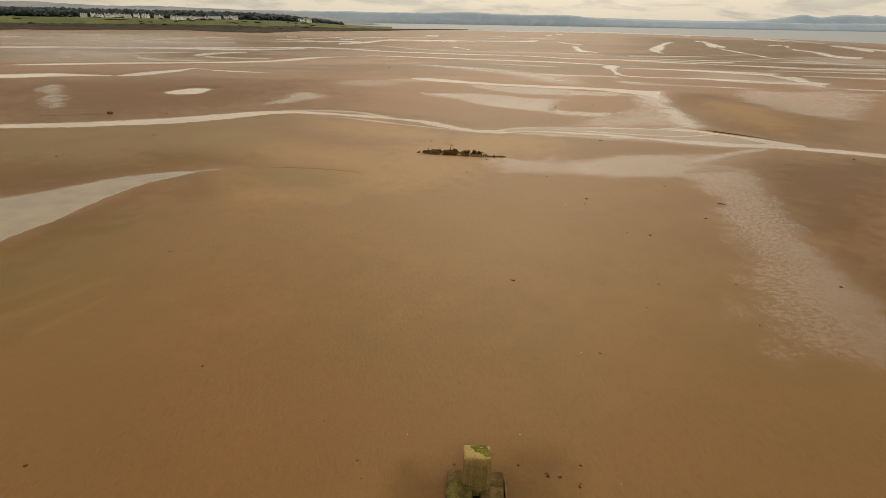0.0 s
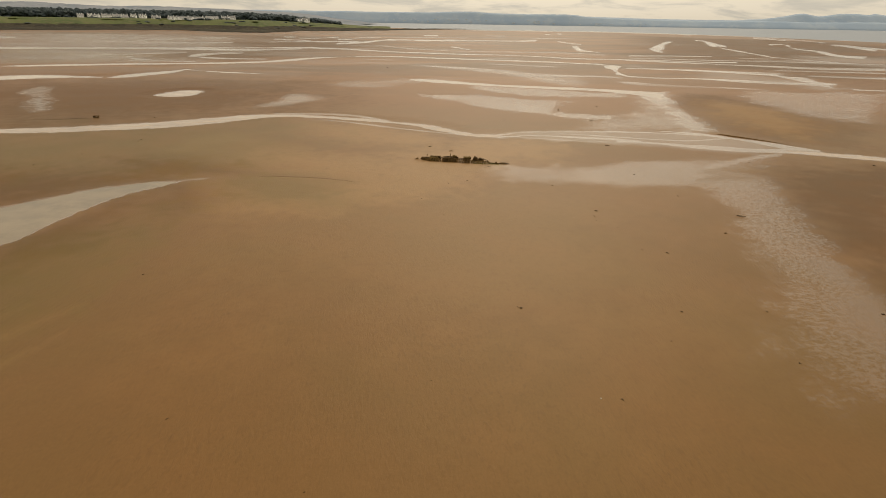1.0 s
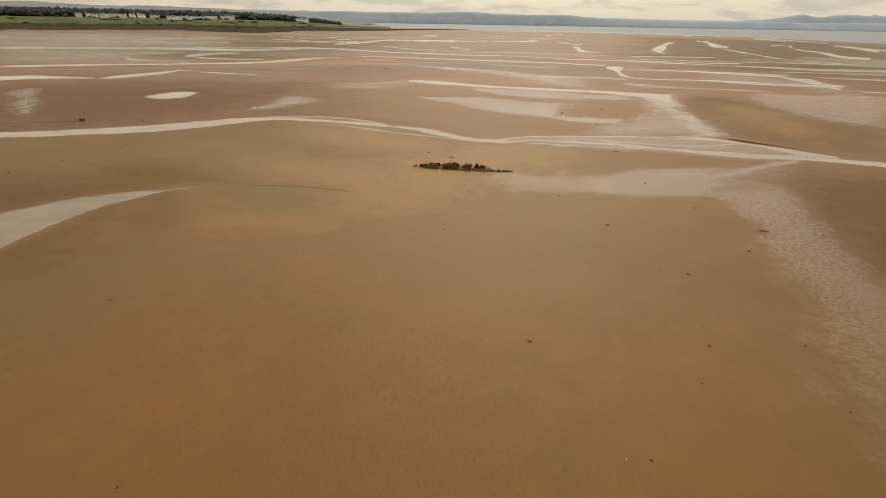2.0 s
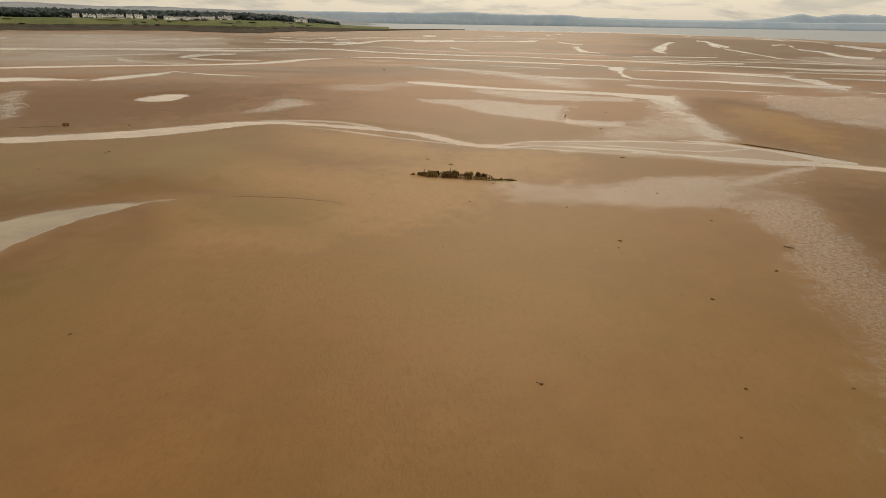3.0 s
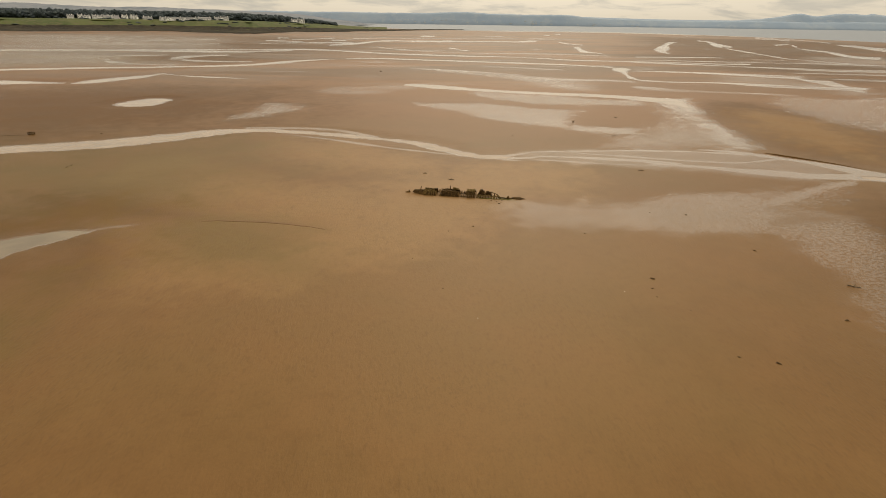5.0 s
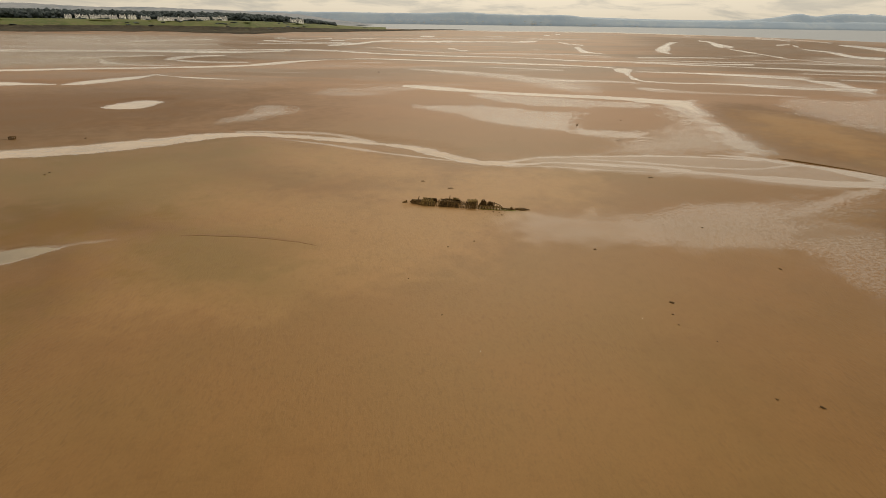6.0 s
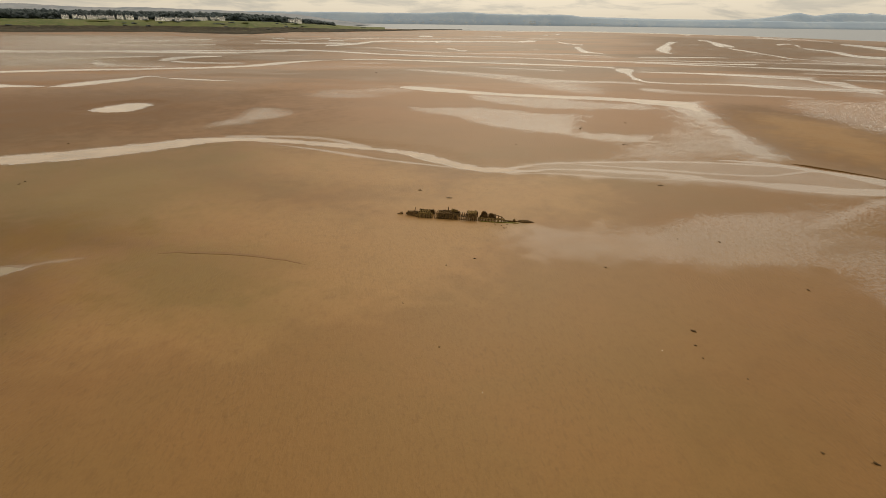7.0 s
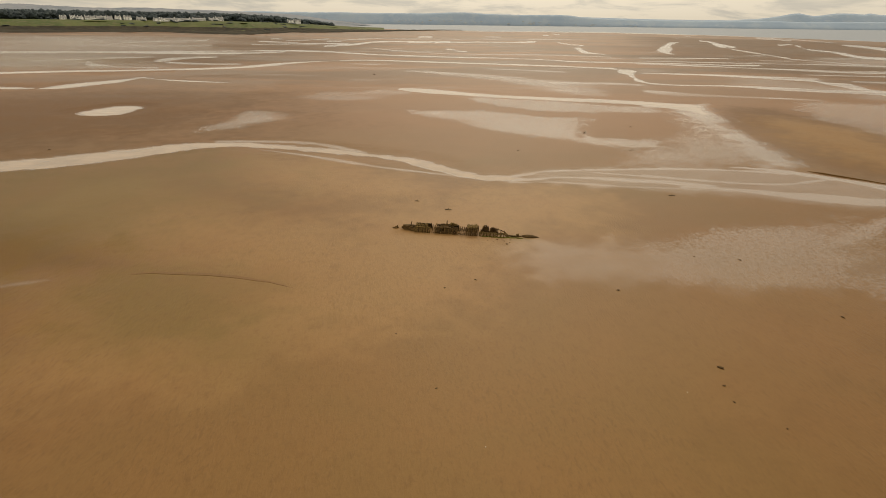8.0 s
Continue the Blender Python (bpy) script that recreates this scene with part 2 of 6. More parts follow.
PALE_CONCRETE = mottled("ribbed_concrete", (0.200, 0.145, 0.054), (0.265, 0.195, 0.078), 1.6, 0.9, (0.130, 0.095, 0.028), 0.5, 0.02)
MOSSY = mottled("mossy_block", (0.044, 0.037, 0.012), (0.096, 0.080, 0.022), 1.9, 0.9, (0.018, 0.015, 0.006), 0.8, 0.05)
ALGAE = mottled("green_algae", (0.078, 0.074, 0.010), (0.135, 0.125, 0.020), 2.2, 0.8, (0.030, 0.026, 0.008), 0.9, 0.05)
DRIFT = mottled("driftwood", (0.10, 0.07, 0.04), (0.16, 0.115, 0.07), 3.0, 0.8, (0.06, 0.042, 0.026), 0.6, 0.02)
SHELL = mottled("white_shell", (0.50, 0.47, 0.40), (0.62, 0.58, 0.50), 6.0, 0.5)


# ---- mesh helpers ----
def mesh_from(name, verts, faces, mat=None, smooth=False):
    me = bpy.data.meshes.new(name)
    me.from_pydata([tuple(v) for v in verts], [], [tuple(f) for f in faces])
    if mat:
        me.materials.append(mat)
    if smooth:
        me.polygons.foreach_set("use_smooth", [True] * len(me.polygons))
    me.update()
    return me


def part(name, bm, mat, parent, label=""):
    me = bpy.data.meshes.new(name)
    bmesh.ops.recalc_face_normals(bm, faces=bm.faces)
    bm.to_mesh(me)
    bm.free()
    me.materials.append(mat)
    ob = new(name, me)
    ob.parent = parent
    return tagged(ob, label)


def grid_mesh(name, xs, ys, zs, mat):
    """One sheet from three arrays of rows x columns."""
    rows, cols = xs.shape
    me = bpy.data.meshes.new(name)
    co = np.stack([xs, ys, zs], -1).reshape(-1, 3).astype(np.float32)
    i = np.arange(rows * cols).reshape(rows, cols)
    quads = np.stack([i[:-1, :-1], i[:-1, 1:], i[1:, 1:], i[1:, :-1]], -1).reshape(-1)
    n = len(quads) // 4
    me.vertices.add(len(co))
    me.vertices.foreach_set("co", co.reshape(-1))
    me.loops.add(n * 4)
    me.loops.foreach_set("vertex_index", quads.astype(np.int32))
    me.polygons.add(n)
    me.polygons.foreach_set("loop_start", np.arange(0, n * 4, 4, dtype=np.int32))
    me.polygons.foreach_set("use_smooth", np.ones(n, dtype=bool))
    me.update(calc_edges=True)
    me.materials.append(mat)
    return me


def lattice(ix, iy, seed):
    h = (ix.astype(np.int64) * 374761393 + iy.astype(np.int64) * 668265263 + seed * 974634777) & 0x7FFFFFFF
    h = ((h ^ (h >> 13)) * 1274126177) & 0x7FFFFFFF
    return ((h ^ (h >> 16)) & 0xFFFF) / 65535.0


def value_noise(x, y, scale, octaves=4, seed=1, gain=0.5):
    """Smooth noise from 0 to 1; scale: the size of its largest forms in metres."""
    total, weight, norm = np.zeros_like(x), 1.0, 0.0
    for k in range(octaves):
        u, v = x / scale * 2 ** k, y / scale * 2 ** k
        iu, iv = np.floor(u), np.floor(v)
        fu, fv = u - iu, v - iv
        fu, fv = fu * fu * (3 - 2 * fu), fv * fv * (3 - 2 * fv)
        a, b = lattice(iu, iv, seed + k), lattice(iu + 1, iv, seed + k)
        c, d = lattice(iu, iv + 1, seed + k), lattice(iu + 1, iv + 1, seed + k)
        total += weight * ((a + (b - a) * fu) * (1 - fv) + (c + (d - c) * fu) * fv)
        norm += weight
        weight *= gain
    return total / norm


def smoothstep(a, b, v):
    t = np.clip((v - a) / (b - a), 0, 1)
    return t * t * (3 - 2 * t)


# ---- water courses on the flats: far bank x, y and near bank x, y at stations along each ----
COURSES = []
FILMS = []


def rounded(points, times=2):
    pts = np.array(points, float)
    for _ in range(times):
        a, b = pts[:-1] * 0.75 + pts[1:] * 0.25, pts[:-1] * 0.25 + pts[1:] * 0.75
        pts = np.concatenate([pts[:1], np.stack([a, b], 1).reshape(-1, pts.shape[1]), pts[-1:]])
    return pts


def course(name, kind, soft, stations):
    pts = np.array(stations, float)
    if kind == "stream":
        # rills narrow to a point at both ends
        for k in (0, -1):
            mid = (pts[k, :2] + pts[k, 2:]) / 2
            pts[k] = np.concatenate([mid + (pts[k, :2] - mid) * 0.3, mid + (pts[k, 2:] - mid) * 0.3])
    COURSES.append((name, kind, soft, rounded(pts)))


def stream(name, soft, stations):
    course(name, "stream", soft, stations)


def pool(name, soft, stations):
    course(name, "pool", soft, stations)


COVER = {}


def ripple(name, soft, stations, cover=1.0):
    COVER[name] = cover
    course(name, "ripple", soft, stations)


def film(name, soft, weight, stations):
    """Still water a few millimetres deep, lying on the sand; weight: how much of the ground it covers."""
    FILMS.append((name, weight, soft, rounded(stations)))


def faint(name, soft, stations):
    course(name, "faint", soft, stations)


# darker sand: moist ground, with painted shade at the bow and block
def moist_shade(name, soft, stations):
    course(name, "moist_shade", soft, stations)


# lighter sand: dry patches, and one zone of painted sun glow
def dry_lit(name, soft, stations, cover=1.0):
    COVER[name] = cover
    course(name, "dry_lit", soft, stations)


def algae(name, soft, stations):
    course(name, "algae", soft, stations)


LEDGES = []


def ledge(height, points):
    """A small cut edge in the sand, facing the camera's start."""
    LEDGES.append((height, rounded(points, 3)))


stream("main_stream", 0.5, [(-99.7, 110.3, -96.3, 106.3), (-94.4, 112.5, -90.8, 108.1), (-87.9, 113.6, -84.6, 109.0), (-80.9, 115.7, -77.4, 110.4), (-75.9, 117.7, -72.4, 111.9), (-62.9, 124.1, -58.3, 117.4), (-59.9, 126.7, -55.5, 119.6), (-56.5, 129.0, -52.2, 121.6), (-49.4, 134.5, -46.4, 128.3), (-45.0, 136.2, -43.0, 131.5), (-40.1, 137.0, -38.9, 133.6), (-34.8, 136.8, -33.6, 133.0), (-29.2, 135.1, -28.1, 131.5), (-20.6, 133.3, -19.8, 129.3), (-13.0, 129.6, -12.7, 127.1), (-8.0, 127.4, -7.7, 124.6), (-3.1, 125.2, -2.9, 119.4), (1.5, 119.9, 1.4, 115.6), (5.6, 116.1, 5.4, 112.7), (9.9, 116.3, 9.5, 112.9), (12.3, 115.5, 12.0, 113.6)])
stream("east_run", 0.5, [(64.3, 106.0, 62.8, 103.3), (69.2, 104.9, 67.3, 101.7), (74.4, 102.8, 72.4, 99.8), (81.5, 99.7, 79.1, 96.3), (86.9, 97.0, 83.6, 93.0), (92.4, 94.1, 88.6, 89.8)])
film("upper_thread", 0.35, 0.75, [(-42.7, 138.1, -42.2, 136.9), (-35.5, 138.8, -35.0, 137.3), (-27.9, 138.2, -27.5, 136.7), (-21.1, 136.1, -20.8, 134.2), (-16.5, 133.0, -16.1, 130.8), (-13.1, 130.1, -12.8, 128.4)])
film("lower_thread", 0.3, 0.7, [(-32.0, 131.2, -31.9, 130.8), (-25.4, 128.6, -25.1, 127.3), (-16.7, 123.4, -16.5, 121.9), (-11.8, 120.7, -11.6, 119.3), (-8.0, 118.4, -8.0, 117.4), (-3.7, 118.0, -3.6, 116.3), (1.4, 116.2, 1.4, 115.3)])
film("braid_north", 0.4, 0.9, [(9.8, 116.0, 9.7, 114.4), (14.3, 117.8, 14.1, 116.5), (19.0, 119.4, 18.7, 118.0), (28.1, 120.8, 27.8, 119.8), (37.5, 122.0, 36.9, 120.6), (46.2, 121.3, 45.5, 119.9), (54.3, 120.0, 53.1, 118.0)])
film("braid_north_east", 0.4, 0.95, [(46.2, 123.3, 45.6, 122.0), (52.5, 122.0, 51.6, 120.3), (55.4, 120.1, 54.2, 118.0), (58.1, 118.2, 56.7, 115.9), (61.3, 115.8, 59.8, 113.5), (64.0, 113.0, 61.8, 109.9), (67.2, 109.2, 64.5, 105.6), (70.5, 105.7, 67.8, 102.4)])
film("braid_middle", 0.4, 0.95, [(9.7, 114.7, 9.5, 112.6), (14.7, 114.6, 14.5, 113.4), (20.7, 115.5, 20.4, 114.3), (26.4, 115.2, 25.9, 113.3), (34.3, 114.0, 33.4, 111.9), (39.0, 111.9, 38.2, 110.2)])
film("braid_middle_east", 0.4, 0.95, [(33.7, 111.7, 33.2, 110.3), (40.7, 111.0, 39.9, 109.3), (45.9, 109.3, 44.6, 106.7), (52.3, 108.4, 49.9, 104.3), (55.4, 106.7, 53.5, 103.6), (59.4, 106.3, 56.9, 102.7), (65.2, 106.6, 62.7, 103.2), (69.5, 104.4, 67.1, 101.5)])
film("braid_cross", 0.35, 0.85, [(20.6, 118.8, 20.4, 118.1), (27.2, 117.7, 26.9, 116.8), (33.4, 116.1, 33.1, 115.2)])
film("braid_cross_east", 0.35, 0.85, [(30.3, 117.4, 30.0, 116.2), (35.2, 115.7, 34.8, 114.6), (42.0, 113.9, 41.5, 112.8), (48.9, 113.2, 48.1, 111.8), (53.2, 114.6, 52.6, 113.4), (58.2, 116.7, 57.4, 115.5)])
film("braid_south", 0.35, 0.8, [(9.5, 112.6, 9.4, 112.0), (17.5, 112.4, 17.3, 111.5), (25.2, 111.3, 24.9, 110.2), (32.9, 110.5, 32.5, 109.7), (40.2, 109.5, 39.8, 108.6)])
ripple("wreck_pool", 1.3, [(20.7, 88.3, 18.4, 80.9), (25.5, 92.8, 21.2, 80.8), (31.5, 95.8, 25.2, 81.0), (36.5, 95.7, 29.1, 81.0), (40.8, 95.9, 32.4, 80.8), (43.7, 96.0, 34.5, 80.6), (42.4, 89.5, 36.5, 80.1)], 0.72)
# paler golden tone on the sand around the wreck
dry_lit("wreck_gold", 6, [(-11.0, 99.4, -8.4, 83.7), (-5.8, 102.7, -3.9, 80.3), (1.3, 107.3, 1.0, 79.9), (9.1, 109.0, 6.4, 84.1), (16.5, 107.4, 13.7, 94.0), (20.5, 105.6, 18.1, 96.5)])
ripple("wreck_arm", 0.7, [(39.1, 90.5, 38.0, 88.6), (44.5, 93.9, 41.8, 89.5), (49.0, 96.5, 46.0, 91.9), (52.7, 98.7, 50.4, 95.4), (56.4, 100.8, 54.4, 98.1), (61.4, 103.6, 59.4, 100.9), (64.1, 104.8, 62.6, 102.9)], 0.95)
ripple("right_wet", 1.6, [(37.5, 84.1, 48.3, 85.1), (36.7, 79.7, 48.1, 80.6), (36.3, 75.7, 46.9, 76.6), (35.9, 72.2, 44.5, 72.9), (36.2, 67.6, 43.6, 68.2), (34.6, 63.6, 42.4, 64.4), (29.4, 46.6, 38.3, 47.3), (27.7, 42.0, 37.2, 42.6), (26.8, 38.1, 36.7, 38.9), (26.2, 34.7, 36.6, 35.6), (25.6, 30.6, 36.0, 31.6)], 0.60)
stream("left_pool", 0.4, [(-59.7, 58.3, -42.1, 38.8), (-58.2, 62.0, -44.9, 46.1), (-56.2, 64.0, -45.3, 50.1), (-53.8, 65.6, -44.5, 53.0), (-47.9, 73.5, -42.6, 66.4), (-46.7, 74.5, -42.6, 68.8), (-44.9, 75.6, -41.8, 71.1), (-42.6, 77.2, -40.2, 73.4), (-40.3, 77.9, -38.9, 75.5), (-38.5, 78.1, -37.9, 76.9), (-37.4, 78.6, -37.0, 78.0)])
pool("glint_pool", 0.8, [(-15.6, 226.9, -15.2, 222.0), (-8.8, 226.8, -8.3, 215.0), (0.8, 222.1, 0.7, 210.9), (11.6, 214.8, 11.1, 207.1), (20.2, 210.6, 19.4, 203.2), (30.3, 208.2, 29.1, 201.0), (42.0, 206.0, 40.2, 198.3), (52.3, 203.1, 50.1, 195.7), (60.3, 199.5, 57.8, 192.4)])
ripple("glint_upper", 3.0, [(-11.0, 300.1, -10.3, 285.2), (15.4, 277.8, 14.2, 258.4), (26.5, 269.2, 23.7, 242.9), (37.0, 261.1, 32.5, 232.9), (45.8, 249.4, 40.5, 223.8), (49.6, 238.3, 43.5, 212.2)], 0.7)
stream("elbow", 0.9, [(49.9, 203.5, 47.8, 196.0), (59.1, 200.6, 55.8, 191.1), (65.8, 196.4, 61.8, 186.4), (71.9, 196.4, 65.2, 180.7), (72.7, 191.4, 65.0, 174.4), (70.4, 183.1, 65.3, 171.8)])
ripple("elbow_leg", 4.0, [(61.6, 188.9, 72.7, 190.0), (56.8, 170.7, 67.2, 171.7), (54.2, 157.7, 63.5, 158.5), (51.1, 146.8, 61.6, 147.6), (49.1, 137.4, 61.1, 138.3), (48.4, 129.5, 60.4, 130.3), (49.3, 122.6, 58.1, 123.2)], 0.8)
ripple("ripple_pool", 2.0, [(-8.6, 175.9, -8.2, 170.6), (2.1, 175.8, 2.0, 164.8), (12.2, 177.5, 10.1, 151.3), (20.3, 173.6, 16.2, 144.0), (29.2, 169.2, 23.4, 140.7), (33.7, 167.9, 26.8, 139.3)])
ripple("ripple_tail", 1.4, [(27.3, 148.7, 25.3, 139.8), (30.8, 144.3, 28.9, 137.0), (36.0, 143.0, 33.9, 136.3), (42.6, 142.9, 40.2, 136.6)])
stream("oval_pool", 0.7, [(-88.2, 167.9, -86.2, 164.7), (-87.1, 171.5, -82.1, 163.4), (-85.6, 177.3, -78.2, 164.5), (-82.4, 180.6, -75.1, 167.2), (-78.2, 180.9, -74.8, 174.4)])
ripple("ripple_mid", 2.0, [(-51.5, 147.4, -50.5, 145.0), (-49.5, 155.3, -46.5, 147.7), (-48.9, 171.0, -42.2, 151.8), (-44.1, 173.1, -39.2, 157.4), (-35.7, 164.4, -34.5, 159.9)], 0.9)
ripple("ripple_left", 2.0, [(-127.4, 170.0, -112.0, 148.7), (-131.6, 178.8, -99.7, 133.7), (-129.3, 180.9, -96.0, 132.3), (-125.5, 179.9, -97.3, 137.9)], 0.9)
stream("streak_left", 1.0, [(-181.3, 206.9, -168.9, 192.2), (-171.8, 211.1, -161.3, 197.7), (-163.5, 217.6, -153.2, 203.4), (-151.7, 220.0, -144.7, 209.5), (-131.7, 216.7, -128.0, 210.4)])
stream("streak_mid", 0.8, [(-130.9, 216.8, -126.1, 208.6), (-128.6, 227.3, -121.3, 214.0), (-124.0, 236.4, -117.9, 224.4), (-119.0, 246.2, -114.0, 235.7), (-117.1, 256.1, -114.5, 250.3)])
stream("streak_thin", 0.5, [(-117.6, 254.3, -115.7, 250.0), (-104.0, 246.5, -102.4, 242.5), (-90.0, 242.2, -88.5, 238.3), (-75.2, 238.3, -74.4, 235.8)])
stream("long_line", 1.0, [(-203.7, 256.3, -197.5, 248.8), (-194.0, 262.4, -187.0, 253.4), (-175.8, 271.9, -169.3, 262.2), (-155.7, 281.2, -151.0, 273.1), (-132.7, 288.2, -128.9, 280.3), (-110.1, 299.7, -106.8, 291.2), (-99.3, 309.6, -95.6, 298.7), (-90.7, 330.6, -85.5, 312.3), (-82.2, 346.8, -79.4, 335.3), (-65.1, 360.4, -63.5, 351.9)])
stream("long_line_east", 1.0, [(-65.1, 360.4, -63.5, 351.9), (-49.7, 372.8, -48.6, 364.6), (-31.7, 368.4, -31.0, 360.5), (-2.4, 360.4, -2.3, 351.4), (36.0, 349.6, 35.0, 340.2), (67.4, 342.1, 65.6, 333.1), (88.4, 325.1, 85.6, 315.0)])
stream("crook", 1.0, [(83.6, 318.4, 97.2, 320.8), (81.9, 308.9, 93.2, 310.8), (82.1, 298.6, 88.3, 299.6), (81.4, 285.7, 83.9, 286.2), (78.0, 270.8, 81.2, 271.3), (76.3, 260.1, 80.1, 260.7), (76.8, 251.7, 80.2, 252.2)])
film("crook_line", 1.0, 0.8, [(79.3, 256.6, 77.3, 250.7), (86.2, 250.8, 84.4, 245.8), (94.7, 248.5, 92.8, 243.8), (108.4, 248.2, 105.7, 242.4), (122.1, 243.5, 116.4, 232.6), (135.2, 239.0, 127.9, 226.6), (145.9, 238.4, 136.7, 224.1), (156.5, 237.7, 145.4, 221.6)])
film("lower_line", 1.0, 0.62, [(69.0, 231.4, 66.8, 224.4), (74.2, 229.2, 69.8, 215.9), (80.6, 223.4, 76.8, 213.4), (90.4, 217.6, 88.5, 213.2), (103.9, 212.6, 101.7, 208.4), (116.2, 207.0, 113.9, 203.0)])
ripple("ripple_east", 3.0, [(102.6, 201.0, 95.0, 186.9), (110.2, 204.8, 88.6, 166.6), (117.4, 202.7, 91.6, 160.4), (125.4, 200.7, 89.6, 146.5), (145.1, 202.8, 95.7, 137.4), (154.8, 198.3, 102.9, 135.5)], 0.66)
ripple("far_band", 45, [(-582, 694, -343, 414), (-498, 748, -284, 432), (-391, 751, -240, 466), (-306, 690, -227, 516)])
ripple("far_band_low", 24, [(-278.7, 371.8, -210.9, 284.2), (-241.2, 368.6, -182.9, 282.4), (-210.5, 364.0, -162.0, 282.8), (-187.1, 346.7, -156.0, 291.0)])
ripple("mid_sheen", 5, [(-44.8, 210.4, -42.2, 199.3), (-34.2, 217.0, -31.2, 199.0), (-22.9, 224.2, -20.8, 205.0), (-15.3, 233.3, -14.1, 216.0)], 0.5)
ripple("glint_wet", 2.0, [(8.5, 207.5, 7.9, 193.7), (16.1, 204.2, 14.4, 185.6), (26.0, 202.6, 22.4, 178.3), (35.3, 198.5, 30.7, 176.2), (43.5, 192.3, 39.4, 176.9), (51.9, 188.7, 48.0, 176.6), (59.9, 191.5, 55.3, 179.0)])
moist_shade("left_moist", 5, [(-79.0, 79.6, -60.2, 58.9), (-69.1, 80.4, -55.8, 63.5), (-60.7, 81.0, -51.3, 67.2), (-52.7, 82.4, -47.2, 73.0), (-41.5, 83.3, -39.3, 78.6)])
moist_shade("left_low_moist", 4, [(-43.9, 40.8, -34.9, 30.9), (-44.7, 49.4, -40.8, 44.4), (-43.3, 55.7, -39.9, 50.7), (-42.1, 64.4, -38.7, 58.6), (-40.1, 71.8, -38.0, 67.6)])
moist_shade("east_bank", 4, [(51.1, 86.2, 48.1, 80.5), (61.2, 94.9, 42.3, 62.5), (66.7, 94.0, 39.2, 51.2), (71.4, 92.4, 37.3, 43.5), (77.8, 90.5, 36.1, 36.8)])
moist_shade("north_bank", 5, [(73.5, 184.7, 65.8, 166.5), (85.8, 191.0, 62.6, 142.2), (94.5, 184.4, 60.8, 122.5), (96.2, 160.8, 65.9, 113.6), (97.8, 135.1, 76.9, 108.6)])
moist_shade("mid_flat", 14, [(-176.9, 196.8, -103.9, 112.5), (-145.3, 192.6, -89.8, 116.2), (-121.2, 198.9, -74.8, 120.0), (-102.3, 215.4, -63.4, 131.0), (-76.0, 215.8, -50.7, 141.8), (-50.8, 211.7, -36.8, 152.1)])
# damp hollow at the bow, darkened for the hull's shadow as well
moist_shade("bow_hollow_shade", 0.6, [(-5.1, 93.9, -4.9, 92.1), (-2.5, 93.4, -2.4, 91.4), (0.6, 93.0, 0.6, 91.7), (3.6, 92.4, 3.6, 91.4)])
algae("olive_left", 8, [(-97.1, 102.1, -77.3, 79.7), (-82.3, 105.9, -64.6, 81.5), (-69.5, 110.9, -54.0, 84.6), (-56.0, 115.0, -46.2, 93.6), (-47.3, 120.8, -41.5, 105.3)])
algae("olive_near", 5, [(-49.7, 42.8, -36.6, 29.5), (-44.9, 49.6, -33.2, 34.7), (-40.3, 53.1, -30.5, 38.3), (-34.9, 58.8, -29.6, 49.0), (-33.3, 65.5, -29.5, 57.2)])
algae("olive_far", 6, [(-68.1, 112.7, -60.5, 103.6), (-57.7, 116.4, -49.4, 104.0), (-48.0, 122.2, -40.7, 108.2), (-39.3, 129.5, -34.5, 117.5)])
# lighter tone painted where the sun's sheen brightens the sand ahead
dry_lit("lit_front", 9, [(-40.0, 82.0, -30.0, 46.0), (-20.0, 88.0, -16.0, 42.0), (0.0, 86.0, 0.0, 40.0), (16.0, 82.0, 14.0, 40.0), (30.0, 78.0, 22.0, 44.0)], 0.34)
dry_lit("dry_centre", 5, [(-48.1, 107.9, -35.1, 86.9), (-37.0, 108.4, -26.2, 85.7), (-21.8, 97.4, -15.4, 77.9), (-11.3, 94.0, -7.7, 74.4), (-1.2, 91.0, -0.8, 73.7), (6.8, 88.2, 5.3, 74.7)])
dry_lit("dry_north", 5, [(-31.9, 124.9, -26.4, 108.8), (-20.0, 121.7, -16.1, 104.1), (-6.9, 115.5, -5.8, 102.2), (1.4, 110.0, 1.3, 100.3)])
dry_lit("dry_bank", 5, [(-35.4, 79.5, -28.8, 63.5), (-23.3, 79.8, -17.9, 59.9), (-10.1, 85.1, -8.0, 67.1), (3.7, 86.2, 3.3, 73.1)])
algae("olive_scarp", 3, [(-31.6, 79.0, -26.9, 71.1), (-27.2, 80.8, -21.6, 69.5), (-21.7, 80.5, -16.8, 68.3), (-15.8, 78.8, -13.0, 69.7)])
moist_shade("left_dark", 3, [(-55.8, 91.5, -44.4, 78.0), (-47.6, 90.8, -40.2, 80.7), (-40.8, 89.2, -35.8, 81.5), (-33.3, 86.9, -30.8, 82.4)])
moist_shade("left_dark_low", 4, [(-43.9, 77.4, -31.9, 63.4), (-38.3, 78.2, -29.5, 66.1), (-34.3, 78.3, -29.5, 71.0)])
faint("braid_wet", 1.2, [(33.9, 126.8, 30.6, 114.7), (43.9, 125.8, 39.0, 112.5), (50.9, 120.3, 46.1, 109.5), (58.2, 117.3, 52.2, 105.7), (63.2, 112.9, 57.8, 103.8), (65.7, 108.7, 62.5, 103.7)])
faint("right_faint", 3.0, [(36.0, 75.4, 47.0, 76.2), (32.2, 62.9, 43.7, 63.6), (26.5, 50.5, 39.3, 51.2), (23.5, 41.8, 37.3, 42.4), (21.9, 34.6, 36.6, 35.2), (20.8, 28.6, 36.4, 29.2)])
